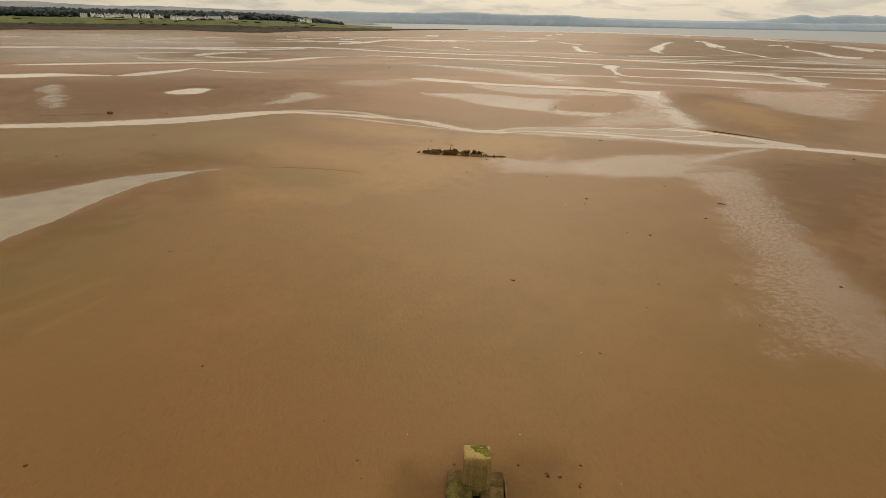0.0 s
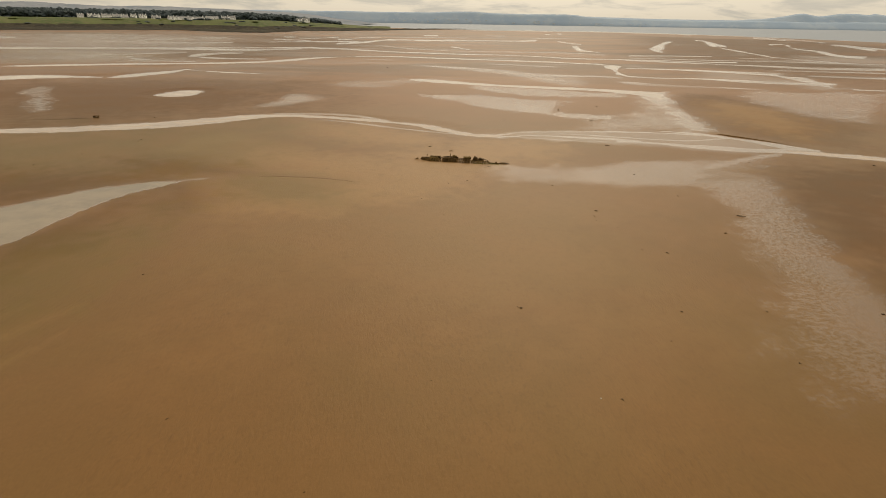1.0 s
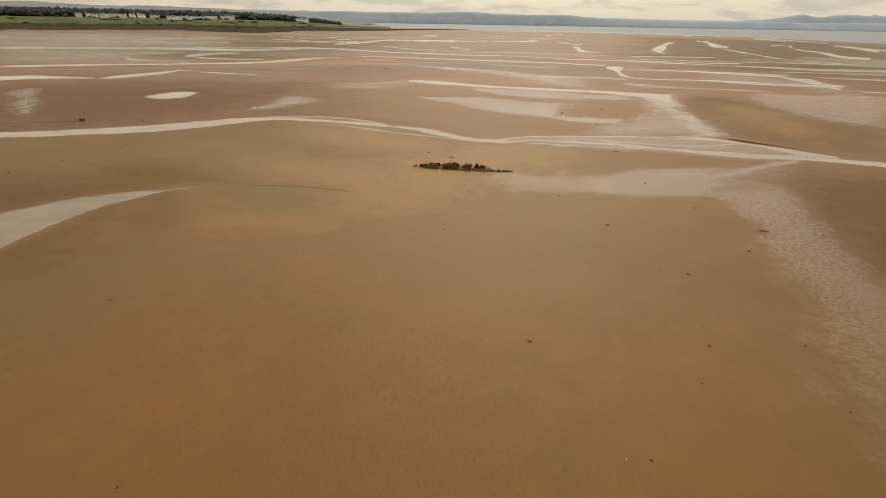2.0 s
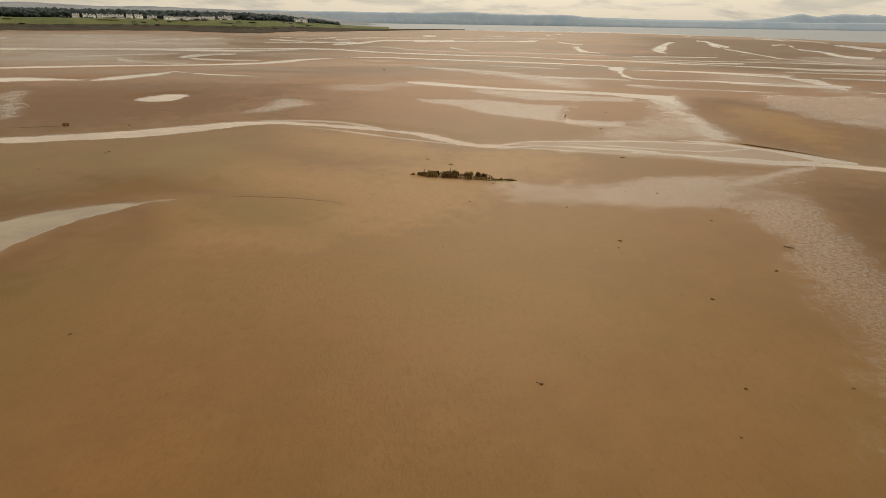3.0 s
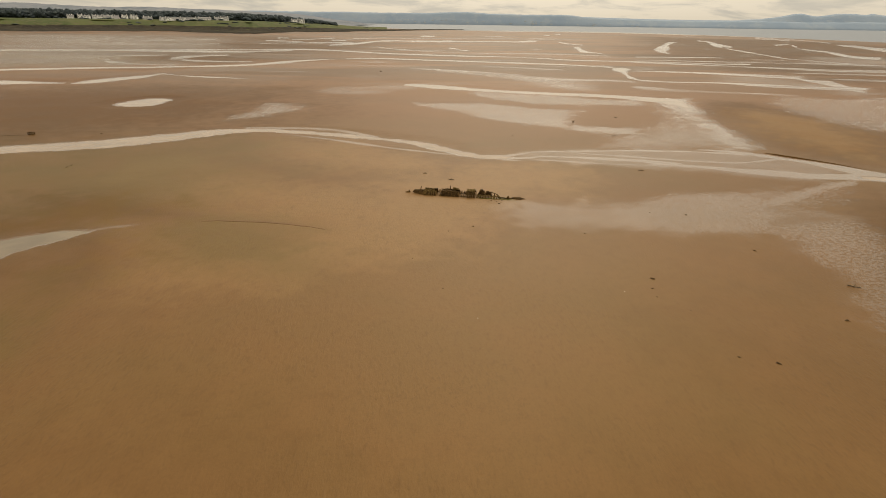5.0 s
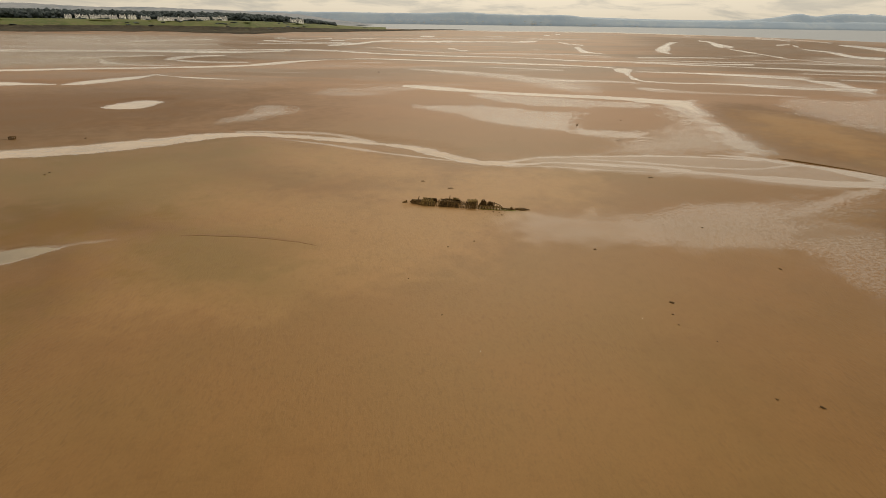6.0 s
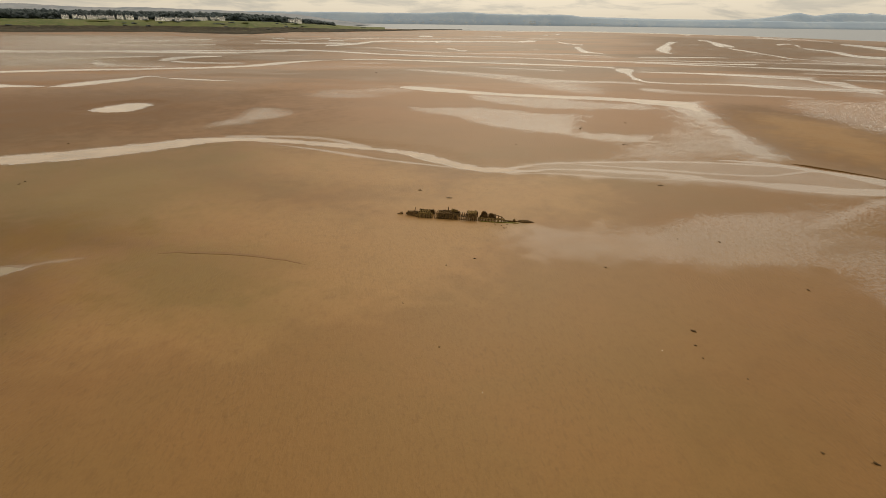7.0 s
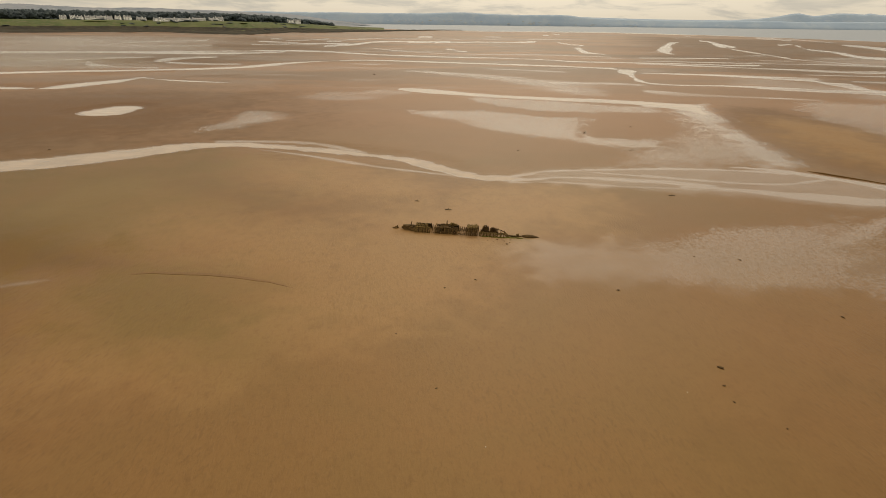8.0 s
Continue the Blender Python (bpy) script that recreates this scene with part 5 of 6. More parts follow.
def plating(bm, a0, a1, side, half, top, seed, holes=(), ragged=0.12, cells=0.10, thick=0.05):
    """Curved, torn side plating with real thickness; holes are (a0, a1, z0, z1)."""
    r = random.Random(seed)
    na = max(2, int((a1 - a0) / cells))
    nz = max(3, int((top + 0.3) / 0.15))
    edge = [top + r.uniform(-ragged, ragged * 0.6) for _ in range(na + 1)]
    grid = {}
    for i in range(na + 1):
        a = a0 + (a1 - a0) * i / na
        hw = half(a)
        for j in range(nz + 1):
            z = -0.3 + (edge[i] + 0.3) * j / nz
            b = side * (section(a, hw, z, top) + r.uniform(-0.02, 0.02))
            inner = side * max(abs(b) - thick, 0.01)
            grid[i, j] = (bm.verts.new((a + r.uniform(-0.02, 0.02), b, z)), bm.verts.new((a, inner, z)))
    keep = set()
    for i in range(na):
        for j in range(nz):
            ca, cz = a0 + (a1 - a0) * (i + 0.5) / na, -0.3 + (top + 0.3) * (j + 0.5) / nz
            if not any(h[0] < ca < h[1] and h[2] < cz < h[3] for h in holes):
                keep.add((i, j))
    for i, j in keep:
        q = [grid[i, j], grid[i + 1, j], grid[i + 1, j + 1], grid[i, j + 1]]
        bm.faces.new([v[0] for v in q])
        bm.faces.new([v[1] for v in q][::-1])
        for n, (p0, p1) in (((i, j - 1), (0, 1)), ((i + 1, j), (1, 2)), ((i, j + 1), (2, 3)), ((i - 1, j), (3, 0))):
            if n not in keep:
                bm.faces.new([q[p0][0], q[p0][1], q[p1][1], q[p1][0]])
    bmesh.ops.delete(bm, geom=[v for v in bm.verts if not v.link_faces], context="VERTS")


def bar(bm, points, size, seed=0, taper=1.0):
    """A worn square bar along points; it thins to size * taper."""
    r = random.Random(seed)
    rings = []
    for i, p in enumerate(points):
        p = Vector(p)
        d = (Vector(points[min(i + 1, len(points) - 1)]) - Vector(points[max(i - 1, 0)])).normalized()
        u = d.cross(Vector((0, 0, 1)) if abs(d.z) < 0.8 else Vector((0, 1, 0))).normalized()
        v = d.cross(u)
        s = size * (1 + (taper - 1) * i / max(1, len(points) - 1)) / 2
        rings.append([bm.verts.new(p + (u * ca + v * cb) * s * r.uniform(0.8, 1.2)) for ca, cb in ((-1, -0.6), (-0.4, -1), (0.7, -0.9), (1, 0.4), (0.3, 1), (-0.9, 0.8))])
    for a, b in zip(rings, rings[1:]):
        for i in range(6):
            bm.faces.new([a[i], a[(i + 1) % 6], b[(i + 1) % 6], b[i]])
    bm.faces.new(rings[0][::-1]), bm.faces.new(rings[-1])


def lump(bm, x, y, z, sx, sy, sz, seed, level=2):
    r = random.Random(seed)
    made = bmesh.ops.create_icosphere(bm, subdivisions=level, radius=1)["verts"]
    off = Vector((r.uniform(0, 50), r.uniform(0, 50), r.uniform(0, 50)))
    for v in made:
        k = 1 + 0.55 * noise.noise(v.co * 1.7 + off) + 0.25 * noise.noise(v.co * 4.5 + off)
        v.co = Vector((x + v.co.x * sx * k, y + v.co.y * sy * k, z + v.co.z * sz * k))


def build_wreck():
    wreck = new("shipwreck")
    wreck.matrix_world = pose(2.62, 92.38, 0.0, 0, 0, -8.5) @ Matrix.Diagonal((1, 0.82, 0.70, 1))
    full = lambda a: 0.86

    def plates(name, a0, a1, half, top, seed, holes=(), mat=RUST, ragged=0.20, far=True, far_top=None, open_far=False):
        for side in (-1, 1) if far else (-1,):
            bm = bmesh.new()
            plating(bm, a0, a1, side, half, top if side < 0 or far_top is None else far_top, seed + side, holes if side < 0 or open_far else (), ragged)
            part(name, bm, mat, wreck)

    def deck(a0, a1, half, z, seed, mat=WEEDY, gaps=0.2):
        r = random.Random(seed)
        bm = bmesh.new()
        n = max(3, int((a1 - a0) / 0.21))
        for i in range(n):
            if r.uniform(0, 1) < gaps:
                continue
            x0 = a0 + (a1 - a0) * (i + 0.5) / n
            hw = half(x0)
            for b in (-0.62, -0.15, 0.35, 0.72):
                if r.uniform(0, 1) < 0.85:
                    lump(bm, x0 + r.uniform(-0.05, 0.05), b * hw, z - 0.05 + r.uniform(-0.10, 0.07), r.uniform(0.10, 0.18), hw * 0.30, r.uniform(0.07, 0.17), seed * 31 + i * 7 + int(b * 10), 1)
        part("deck_plate", bm, mat, wreck, "weed-covered broken deck plate")

    def rib(a, side, top, half, seed, lean=0.0, size=0.11):
        bm = bmesh.new()
        pts = [(a + lean * k, side * section(a, half, -0.3 + (top + 0.3) * k, top) * 0.98, -0.3 + (top + 0.3) * k) for k in (0, 0.25, 0.5, 0.75, 1)]
        bar(bm, pts, size, seed, 0.7)
        part("rib", bm, RUST, wreck)

    def post(a, b, top, size, seed, lean=(0, 0), mat=RUST, label=""):
        bm = bmesh.new()
        bar(bm, [(a, b, -0.2), (a + lean[0] * 0.5, b + lean[1] * 0.5, top * 0.5), (a + lean[0], b + lean[1], top)], size, seed, 0.6)
        part("post", bm, mat, wreck, label)

    # bow: low nose rising to the fore hull, with one leaning stanchion
    bow = lambda a: 0.12 + 0.62 * smoothstep(-6.95, -5.3, np.float64(a))
    plates("bow_plate", -6.85, -5.4, bow, 0.60, 1)
    deck(-6.6, -5.4, bow, 0.54, 3, RUST, 0.05)
    bm = bmesh.new()
    lump(bm, -6.55, 0, 0.26, 0.46, 0.32, 0.32, 4)
    lump(bm, -6.15, 0.05, 0.52, 0.55, 0.40, 0.20, 5)
    part("nose", bm, RUST, wreck)
    post(-6.1, 0.0, 1.35, 0.12, 6, (0.22, 0.0), RUST, "leaning rusted stanchion")
    post(-6.35, -0.2, 0.75, 0.14, 7, (0.35, 0.1))
    # fore hull
    plates("hull_plate", -5.5, -3.75, full, 0.92, 10, [(-5.2 + 0.25 * k, -5.08 + 0.25 * k, 0.15 + 0.05 * (k % 3), 0.68) for k in range(6)], WEEDY)
    deck(-5.45, -4.1, full, 0.84, 12, WEEDY, 0.12)
    for i, a in enumerate((-5.4, -5.0, -4.55, -4.3, -4.0, -3.8)):
        rib(a, -1, 1.0, 0.9, 20 + i)
        rib(a, 1, 0.98, 0.9, 30 + i)
    # two thin frames in the gap
    for i, a in enumerate((-3.55, -3.36)):
        rib(a, -1, 0.85, 0.86, 40 + i, 0.05, 0.09)
        rib(a, 1, 0.80, 0.86, 44 + i, -0.04, 0.09)
    # main hull, with torn openings, a tank inside and standing fittings
    plates("hull_plate", -3.25, -0.75, full, 0.95, 50, [(-3.05 + 0.31 * k, -2.90 + 0.31 * k, 0.28 - 0.05 * (k % 2), 0.66 + 0.04 * (k % 3)) for k in range(8) if k != 3])
    deck(-3.2, -1.3, full, 0.90, 52, RUST, 0.15)
    bm = bmesh.new()
    bmesh.ops.create_cone(bm, cap_ends=True, segments=20, radius1=0.42, radius2=0.42, depth=2.2,
                          matrix=Matrix.Translation((-2.0, 0.25, 0.30)) @ Matrix.Rotation(radians(90), 4, "Y"))
    part("tank", bm, RUST, wreck, "rusted cylinder inside the hull")
    for i, a in enumerate((-3.2, -2.7, -2.2, -1.75, -1.3, -0.85)):
        rib(a, -1, 1.0, 0.9, 60 + i)
        rib(a, 1, 1.0, 0.9, 70 + i)
    post(-2.12, 0.15, 1.75, 0.16, 80, (0.10, 0.0), RUST, "tall rusted upright stump")
    bm = bmesh.new()
    lump(bm, -1.55, 0.1, 1.12, 0.14, 0.22, 0.32, 82)
    lump(bm, -1.15, 0.15, 1.15, 0.26, 0.2, 0.20, 83)
    lump(bm, -1.38, 0.1, 1.28, 0.10, 0.15, 0.18, 84)
    part("hatch", bm, WEEDY, wreck, "weedy remains of a hatch trunk")
    # open frames
    for i, a in enumerate((-0.62, -0.42, -0.20, 0.0)):
        rib(a, -1, 0.82 + 0.06 * (i % 2), 0.86, 90 + i, 0.03, 0.10)
        rib(a, 1, 0.78, 0.86, 95 + i, 0.0, 0.10)
    for z in (0.18, 0.72):
        bm = bmesh.new()
        bar(bm, [(-0.75, -0.88, z), (-0.3, -0.92, z - 0.03), (0.15, -0.9, z)], 0.10, 99)
        part("stringer", bm, RUST, wreck)
    # slotted box
    slots = [(0.22 + 0.24 * k, 0.34 + 0.24 * k, -0.05, 0.5) for k in range(5)]
    plates("hull_plate", 0.12, 1.32, full, 0.98, 100, slots, RUST, 0.10, open_far=True)
    deck(0.3, 1.2, full, 1.10, 101, WEEDY, 0.1)
    for i, a in enumerate((0.15, 0.4, 0.65, 0.9, 1.15, 1.32)):
        rib(a, -1, 1.08, 0.9, 110 + i)
        rib(a, 1, 1.1, 0.9, 120 + i)
    bm = bmesh.new()
    for k, x in enumerate((0.34, 0.62, 0.88, 1.14)):
        lump(bm, x, -0.28, 1.08 + 0.05 * (k % 2), 0.15, 0.36, 0.15, 126 + k)
        lump(bm, x + 0.03, 0.35, 1.06, 0.14, 0.34, 0.13, 226 + k)
    part("casing", bm, WEEDY, wreck, "weedy upper casing")
    # after part: two standing round plates over a low side with a row of openings
    plates("hull_plate", 1.5, 4.5, lambda a: 0.9 - 0.09 * max(0, a - 3), 0.50, 130, [(1.7 + 0.36 * k, 1.92 + 0.36 * k, 0.0, 0.32) for k in range(8)], WEEDY, 0.08, True, 0.16)
    for i, a in enumerate((1.62, 1.98, 2.34, 2.70, 3.06, 3.42, 3.78, 4.14)):
        rib(a, -1, 0.62, 0.9, 140 + i)
        rib(a, 1, 0.5, 0.9, 150 + i)
    for i, (a, w, h) in enumerate(((2.15, 0.40, 1.42), (2.98, 0.42, 1.15))):
        bm = bmesh.new()
        ring = []
        n = 16
        for k in range(n):
            t = math.pi * k / (n - 1)
            ring.append((a - w * math.cos(t) * (0.9 + 0.2 * math.sin(t)), 0.2, max(0.2, 0.25 + (h - 0.25) * math.sin(t) ** 0.45 * (0.86 + 0.14 * math.sin(k * 2.4 + i)))))
        front = [bm.verts.new((p[0], p[1] - 0.14 + 0.05 * noise.noise(Vector(p) * 5), p[2])) for p in ring]
        back = [bm.verts.new((p[0], p[1] + 0.14, p[2] * 0.97)) for p in ring]
        bm.faces.new(front), bm.faces.new(back[::-1])
        for k in range(n):
            bm.faces.new([front[k], back[k], back[(k + 1) % n], front[(k + 1) % n]])
        part("bulkhead", bm, RUST, wreck, "standing rounded rusty bulkhead")
        bm = bmesh.new()
        bar(bm, [(a - w * 1.05, -0.15, -0.1), (a - w * 0.9, -0.12, h * 0.55), (a - w * 0.4, -0.1, h * 1.0), (a + w * 0.3, -0.1, h * 1.02)], 0.10, 160 + i)
        part("frame", bm, RUST, wreck)
    post(1.52, -0.7, 0.85, 0.10, 170, (0.35, 0.3))
    post(3.45, 0.1, 1.05, 0.12, 171, (0.02, 0.0))
    bm = bmesh.new()
    bar(bm, [(3.3, -0.1, 0.95), (3.8, -0.25, 0.88), (4.25, -0.35, 0.62), (4.55, -0.4, 0.25), (4.6, -0.4, -0.1)], 0.11, 172)
    part("beam", bm, RUST, wreck, "curved beam sloping to the sand")
    # keel line, stern knob and the last piece of hull
    bm = bmesh.new()
    bar(bm, [(4.3, -0.5, 0.20), (4.8, -0.45, 0.16), (5.3, -0.3, 0.10), (5.75, -0.2, 0.06)], 0.26, 173, 0.6)
    part("keel", bm, WEEDY, wreck)
    bm = bmesh.new()
    lump(bm, 5.62, -0.15, 0.16, 0.16, 0.14, 0.30, 174)
    lump(bm, 5.85, -0.12, 0.06, 0.24, 0.12, 0.10, 175)
    part("stern_fitting", bm, RUST, wreck)
    bm = bmesh.new()
    made = bmesh.ops.create_icosphere(bm, subdivisions=3, radius=1)["verts"]
    for v in made:
        x = v.co.x
        k = 1 - 0.80 * max(0, x) ** 1.3 - 0.30 * max(0, -x) ** 3
        v.co = Vector((6.88 + x * 0.98, v.co.y * 0.42 * k, 0.04 + v.co.z * 0.27 * k)) + noise.noise_vector(v.co * 4) * 0.04
    part("stern_plate", bm, RUST, wreck, "low leaf-shaped piece of stern")
    for i in range(11):
        bm = bmesh.new()
        r = random.Random(400 + i)
        a = 2.0 + 0.38 * i
        lump(bm, a, -0.92 + 0.07 * max(0, a - 3) + r.uniform(-0.08, 0.08), 0.04, r.uniform(0.16, 0.30), 0.12, r.uniform(0.05, 0.10), 410 + i, 1)
        lump(bm, a + 0.18, -0.98 + 0.09 * max(0, a - 3), 0.02, 0.20, 0.10, 0.05, 430 + i, 1)
        part("weed_fringe", bm, ALGAE, wreck, "green weed along the waterline")
    tagged(wreck, "broken rusted wreck of a small vessel half sunk in sand", "shipwreck")
    bm = bmesh.new()
    lump(bm, 0, 0, 0.06, 0.24, 0.16, 0.13, 180)
    lump(bm, 0.12, 0.04, 0.20, 0.08, 0.07, 0.12, 181)
    lump(bm, -0.28, -0.05, 0.03, 0.14, 0.1, 0.07, 182)
    me_owner = part("wreck_fragment", bm, RUST, None)
    me_owner.matrix_world = pose(-4.95, 93.6, 0)
    tagged(me_owner, "small rusty fragment lying off the wreck's bow", "wreckage")


build_wreck()


# ---- concrete mooring block ----
def worn_block(bm, x0, x1, y0, y1, z0, z1, cuts, amount, seed):
    fresh = bmesh.new()
    box(fresh, x0, x1, y0, y1, z0, z1)
    bmesh.ops.bevel(fresh, geom=fresh.edges[:], offset=0.05, segments=2, affect="EDGES")
    bmesh.ops.subdivide_edges(fresh, edges=fresh.edges, cuts=cuts, use_grid_fill=True)
    for v in fresh.verts:
        v.co += noise.noise_vector(v.co * 2.3 + Vector((seed, 0, 0))) * amount
    me = bpy.data.meshes.new("tmp")
    fresh.to_mesh(me)
    fresh.free()
    bm.from_mesh(me)
    bpy.data.meshes.remove(me)


def build_block():
    thing = new("mooring_block")
    thing.matrix_world = pose(2.02, 19.9, -0.05, 0, 0, -1.5)
    for name, x0, x1, y0, y1, z1, mat, label in (("back_slab", -1.42, 1.42, -0.15, 0.95, 0.52, CONCRETE, "sandy concrete slab"),
                                                 ("front_block", -1.40, -0.16, -1.75, -0.12, 0.98, MOSSY, "concrete block dark with moss and algae"),
                                                 ("front_block", 0.20, 1.36, -1.75, -0.16, 0.72, CONCRETE, "")):
        bm = bmesh.new()
        worn_block(bm, x0, x1, y0, y1, -0.3, z1, 4, 0.06, z1 * 10 + x0)
        part(name, bm, mat, thing, label)
    # ribbed pillar: shoulders rounded off, drawn in a little towards the top
    bm = bmesh.new()
    box(bm, -0.68, 0.68, -0.42, 0.48, 0.3, 2.68)
    top = [e for e in bm.edges if min(v.co.z for v in e.verts) > 2.0]
    bmesh.ops.bevel(bm, geom=top, offset=0.16, segments=4, affect="EDGES", profile=0.6)
    up = [e for e in bm.edges if abs(e.verts[0].co.z - e.verts[1].co.z) > 1.0]
    bmesh.ops.bevel(bm, geom=up, offset=0.07, segments=2, affect="EDGES")
    bmesh.ops.subdivide_edges(bm, edges=bm.edges, cuts=3, use_grid_fill=True)
    for v in bm.verts:
        v.co.x *= 1 - 0.035 * max(0, v.co.z - 1.2)
        v.co += noise.noise_vector(v.co * 2.3) * 0.035 + noise.noise_vector(v.co * 7) * 0.012
    pillar = part("pillar", bm, PALE_CONCRETE, thing, "pale concrete pillar with moulded vertical ribs")
    n = 15
    me = None
    for i in range(n):
        x = -0.60 + 1.20 * (i + 0.5) / n
        if me is None:
            bm = bmesh.new()
            bar(bm, [(0, 0, 0.5), (0, 0.01, 1.0), (0, 0, 1.5), (0, 0.01, 2.2), (0, 0.05, 2.50)], 0.056, 5)
            ob = part("rib", bm, PALE_CONCRETE, pillar)
            me = ob.data
        else:
            ob = new("rib", me)
            ob.parent = pillar
        ob.location = (x, -0.430, -0.06 * abs(noise.noise(Vector((x * 4, 0, 0)))))
        ob.rotation_euler = (0, radians(-1.6 * x), 0)
    # algae: uneven cushions on the back of the pillar's top
    for k, (x, y, sx, sy) in enumerate(((0.02, 0.20, 0.24, 0.22), (0.30, 0.12, 0.28, 0.26), (0.46, -0.06, 0.18, 0.24), (-0.20, 0.32, 0.20, 0.12), (0.18, 0.36, 0.30, 0.12))):
        bm = bmesh.new()
        lump(bm, x, y, 2.665, sx, sy, 0.035, 270 + k)
        part("cap", bm, ALGAE, thing, "bright green algae on the pillar top")
    bm = bmesh.new()
    box(bm, 1.40, 1.47, -1.7, 0.4, -0.2, 0.86)
    part("side_plate", bm, RUST, thing, "rusted steel edge plate")
    bm = bmesh.new()
    box(bm, -1.47, -1.41, -1.7, -0.3, -0.2, 0.70)
    part("side_plate", bm, RUST, thing)
    tagged(thing, "old concrete mooring block with ribbed pillar and green algae", "concrete block")


build_block()


# ---- loose things on the sand ----
def seaweed(x, y, size, seed):
    bm = bmesh.new()
    r = random.Random(seed)
    lump(bm, 0, 0, size * 0.14, size * 0.5, size * 0.32, size * 0.20, seed)
    lump(bm, size * r.uniform(0.3, 0.6), size * r.uniform(-0.3, 0.3), size * 0.08, size * 0.26, size * 0.2, size * 0.12, seed + 1, 1)
    for k in range(3):
        a = r.uniform(0, 6.28)
        bar(bm, [(0, 0, size * 0.1), (math.cos(a) * size * 0.5, math.sin(a) * size * 0.5, size * 0.08), (math.cos(a + 0.5) * size * 0.85, math.sin(a + 0.5) * size * 0.85, size * 0.02)], size * 0.10, seed + k, 0.4)
    ob = part("seaweed_clump", bm, SEAWEED, None)
    ob.matrix_world = pose(x, y, ground_z(x, y), 0, 0, r.uniform(0, 360))
    tagged(ob, "dark clump of seaweed washed up on sand", "seaweed", "seaweed clumps on the flat")


def driftwood(x, y, length, turn, seed):
    bm = bmesh.new()
    r = random.Random(seed)
    pts = [(length * (k / 5 - 0.5), 0.06 * length * math.sin(k * 1.3 + seed), 0.06 + 0.03 * length * r.uniform(0, 1)) for k in range(6)]
    bar(bm, pts, 0.10, seed, 0.5)
    bar(bm, [pts[2], (pts[2][0] + 0.12 * length, 0.16 * length, 0.12), (pts[2][0] + 0.2 * length, 0.2 * length, 0.2)], 0.08, seed + 1, 0.5)
    ob = part("driftwood", bm, DRIFT, None)
    ob.matrix_world = pose(x, y, ground_z(x, y) - 0.02, 0, 0, turn)
    tagged(ob, "thin dark stick of driftwood lying on sand", "driftwood", "driftwood on the flat")


NEAR_WEED = ((18.7, 68.2, 0.55), (18.0, 66.3, 0.28), (15.2, 79.2, 0.42), (3.1, 80.9, 0.38), (0.4, 79.3, 0.30), (-0.1, 65.7, 0.25), (6.4, 43.5, 0.40),
                               (6.15, 43.65, 0.22), (31.4, 61.3, 0.50), (22.7, 55.4, 0.45), (19.4, 43.4, 0.35), (-57.4, 103.7, 0.5), (-29.9, 276, 1.4),
                               (16.9, 39.0, 0.22), (-15.7, 29.7, 0.22), (-21.0, 20.9, 0.35), (5.8, 21.1, 0.42), (6.4, 21.0, 0.28), (7.3, 20.4, 0.28))
FAR_WEED = (
                               (35.7, 43.5, 0.40), (-63.7, 85.3, 0.5), (-61.0, 92.8, 0.4), (-57.5, 104.9, 0.45), (-27.0, 48.3, 0.3), (29.0, 85.9, 0.35),
                               (41.1, 157.3, 0.7), (13.2, 131.5, 0.6), (31.5, 75.1, 0.4), (72.0, 94.5, 0.7), (20.4, 56.1, 0.3), (24.7, 36.4, 0.25),
                               (26.4, 43.6, 0.25), (-67.3, 128.9, 0.7), (-4.1, 21.8, 0.18), (1.0, 21.7, 0.2))
for i, (x, y, s) in enumerate(NEAR_WEED + FAR_WEED):
    seaweed(x, y, s * 0.58, 300 + 7 * i)
for i, (x, y, l, a) in enumerate(((30.5, 106.7, 1.4, -10), (34.0, 133.9, 2.6, 20), (-3.1, 102.8, 1.0, -15), (0.8, 99.9, 1.3, 5), (36.1, 67.2, 1.7, -25))):
    driftwood(x, y, l * 0.58, a, 500 + i)
for i, (a, b, s) in enumerate(((3.2, -1.5, 0.3), (3.9, -1.8, 0.24), (4.1, -2.6, 0.34), (4.4, -2.2, 0.2), (2.2, -2.0, 0.16), (4.6, -1.4, 0.22), (3.6, -2.9, 0.15))):
    seaweed(2.66 + a, 92.45 - 0.14 * a + b, s * 0.62, 600 + 5 * i)


scatter = random.Random(77)
for i in range(7):
    seaweed(scatter.uniform(-7, 11), scatter.uniform(18.5, 25), scatter.uniform(0.06, 0.16), 900 + 3 * i)
for i in range(14):
    y = scatter.uniform(26, 108)
    seaweed(scatter.uniform(-0.55, 0.6) * (y - 5), y, scatter.uniform(0.07, 0.16), 1100 + 3 * i)


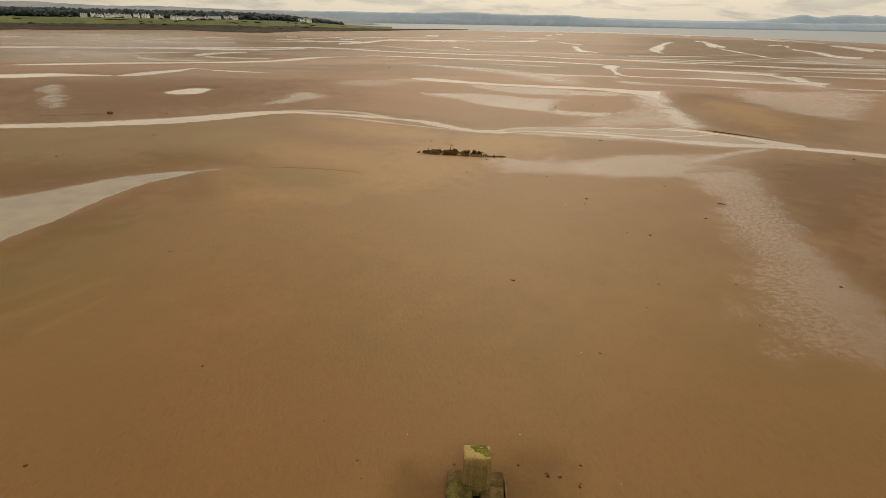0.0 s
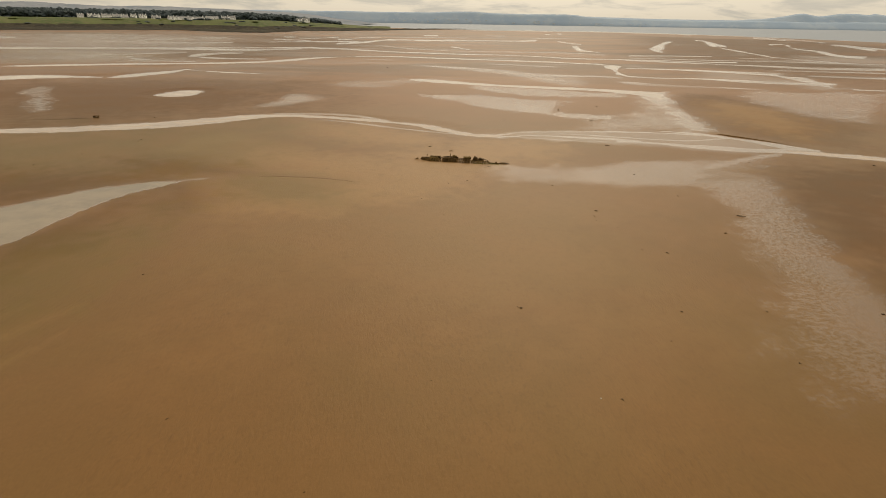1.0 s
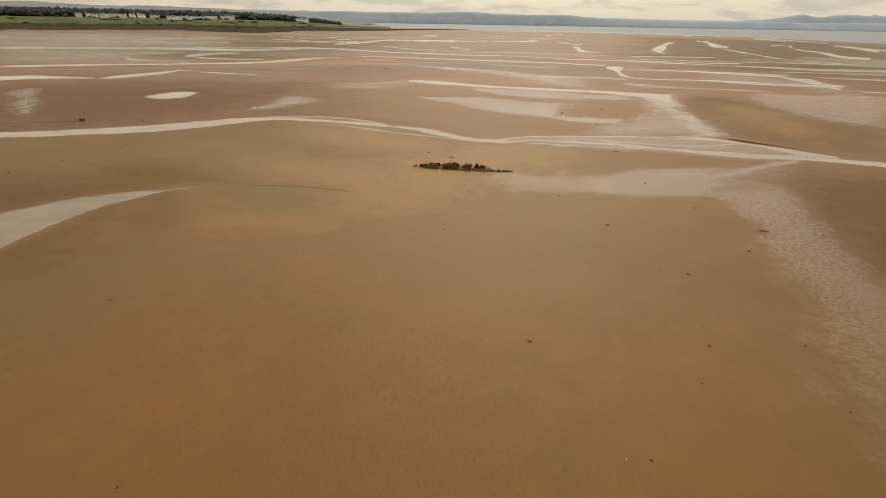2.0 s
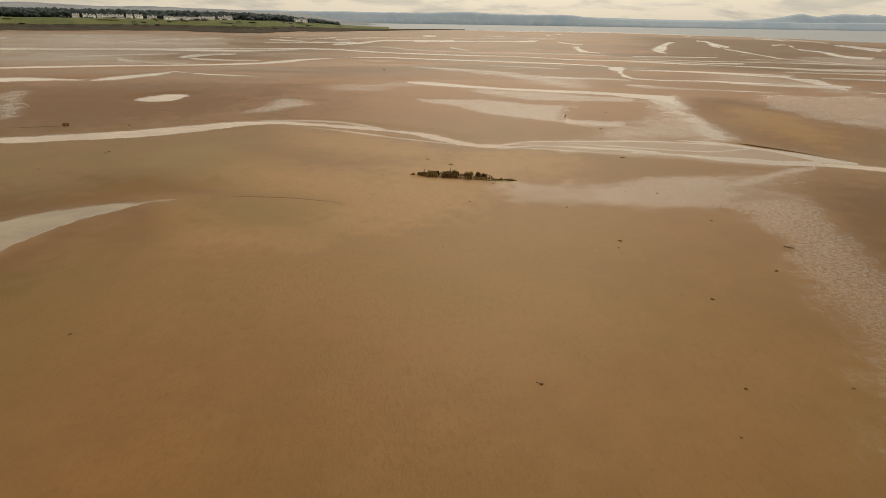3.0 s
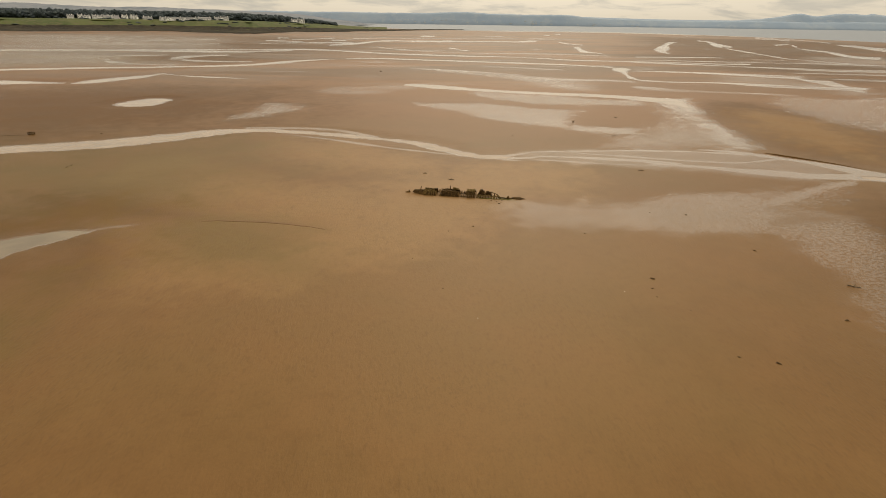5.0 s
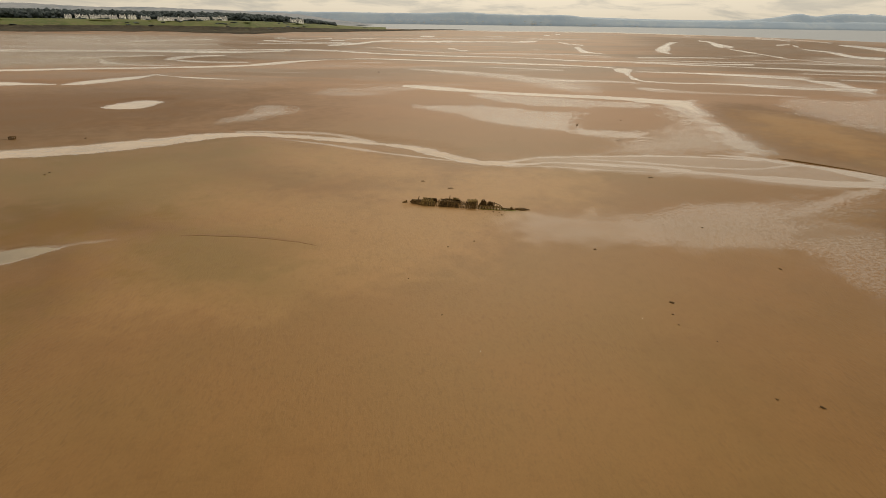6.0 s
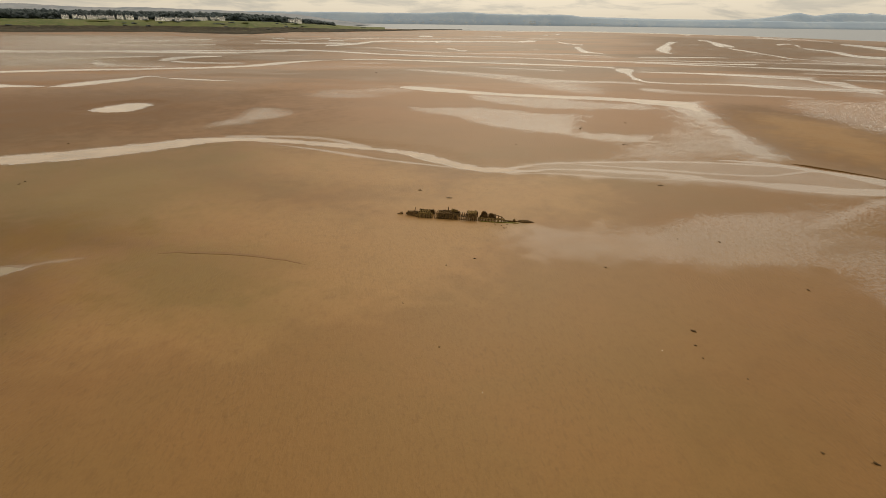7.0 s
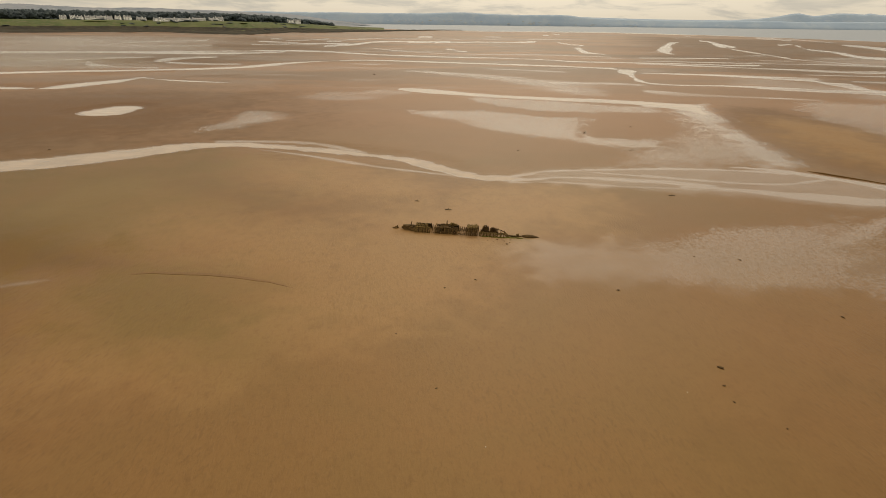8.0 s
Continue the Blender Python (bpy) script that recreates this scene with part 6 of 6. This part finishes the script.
def shell(x, y, size, seed):
    bm = bmesh.new()
    lump(bm, 0, 0, size * 0.2, size * 0.6, size * 0.35, size * 0.3, seed, 2)
    ob = part("shell", bm, SHELL, None)
    ob.matrix_world = pose(x, y, ground_z(x, y), 0, 0, 40 + seed)
    tagged(ob, "small white shell on brown sand", "shell", "white shells on the flat")


for i, (x, y, s) in enumerate(((10.0, 32.3, 0.16), (15.4, 65.6, 0.10), (2.6, 60.8, 0.10), (4.7, 24.0, 0.08), (9.4, 20.6, 0.09), (-1.6, 23.8, 0.08))):
    shell(x, y, s * 0.65, 700 + i)


def build_frame_box():
    thing = new("rusted_frame")
    thing.matrix_world = pose(-79.7, 127.2, ground_z(-79.7, 127.2), 0, 0, 12) @ Matrix.Diagonal((0.72, 0.75, 0.66, 1))
    for sx in (-1, 1):
        for sy in (-1, 1):
            bm = bmesh.new()
            bar(bm, [(sx * 0.6, sy * 0.35, -0.1), (sx * 0.6, sy * 0.35, 0.35), (sx * 0.58, sy * 0.34, 0.72)], 0.2, 800 + sx + 3 * sy)
            part("post", bm, RUST, thing)
    for sy in (-1, 1):
        bm = bmesh.new()
        bar(bm, [(-0.7, sy * 0.36, 0.66), (0, sy * 0.36, 0.63), (0.7, sy * 0.36, 0.66)], 0.2, 810 + sy)
        part("rail", bm, RUST, thing)
    bm = bmesh.new()
    lump(bm, 0, 0, 0.12, 0.6, 0.4, 0.28, 820)
    part("bed", bm, SEAWEED, thing)
    tagged(thing, "dark rusted box frame standing on the sand", "wreckage")
    bm = bmesh.new()
    bar(bm, [(-80.4 - 1.28 * k, 126.8 - 0.44 * k + 0.16 * math.sin(k * 0.9), ground_z(-80.4 - 1.28 * k, 126.8 - 0.44 * k) + 0.01) for k in range(11)], 0.06, 830)
    tagged(part("rope", bm, DRIFT, None), "long dark rope half buried in sand", "rope")
    bm = bmesh.new()
    lump(bm, 28.8, 148.4, 0.2, 0.22, 0.2, 0.3, 840)
    bar(bm, [(28.8, 148.4, 0.1), (28.9, 148.4, 0.5), (29.1, 148.4, 0.75)], 0.2, 841, 0.5)
    tagged(part("stump", bm, SEAWEED, None), "dark weedy stump standing in a rippled pool", "stump")


build_frame_box()
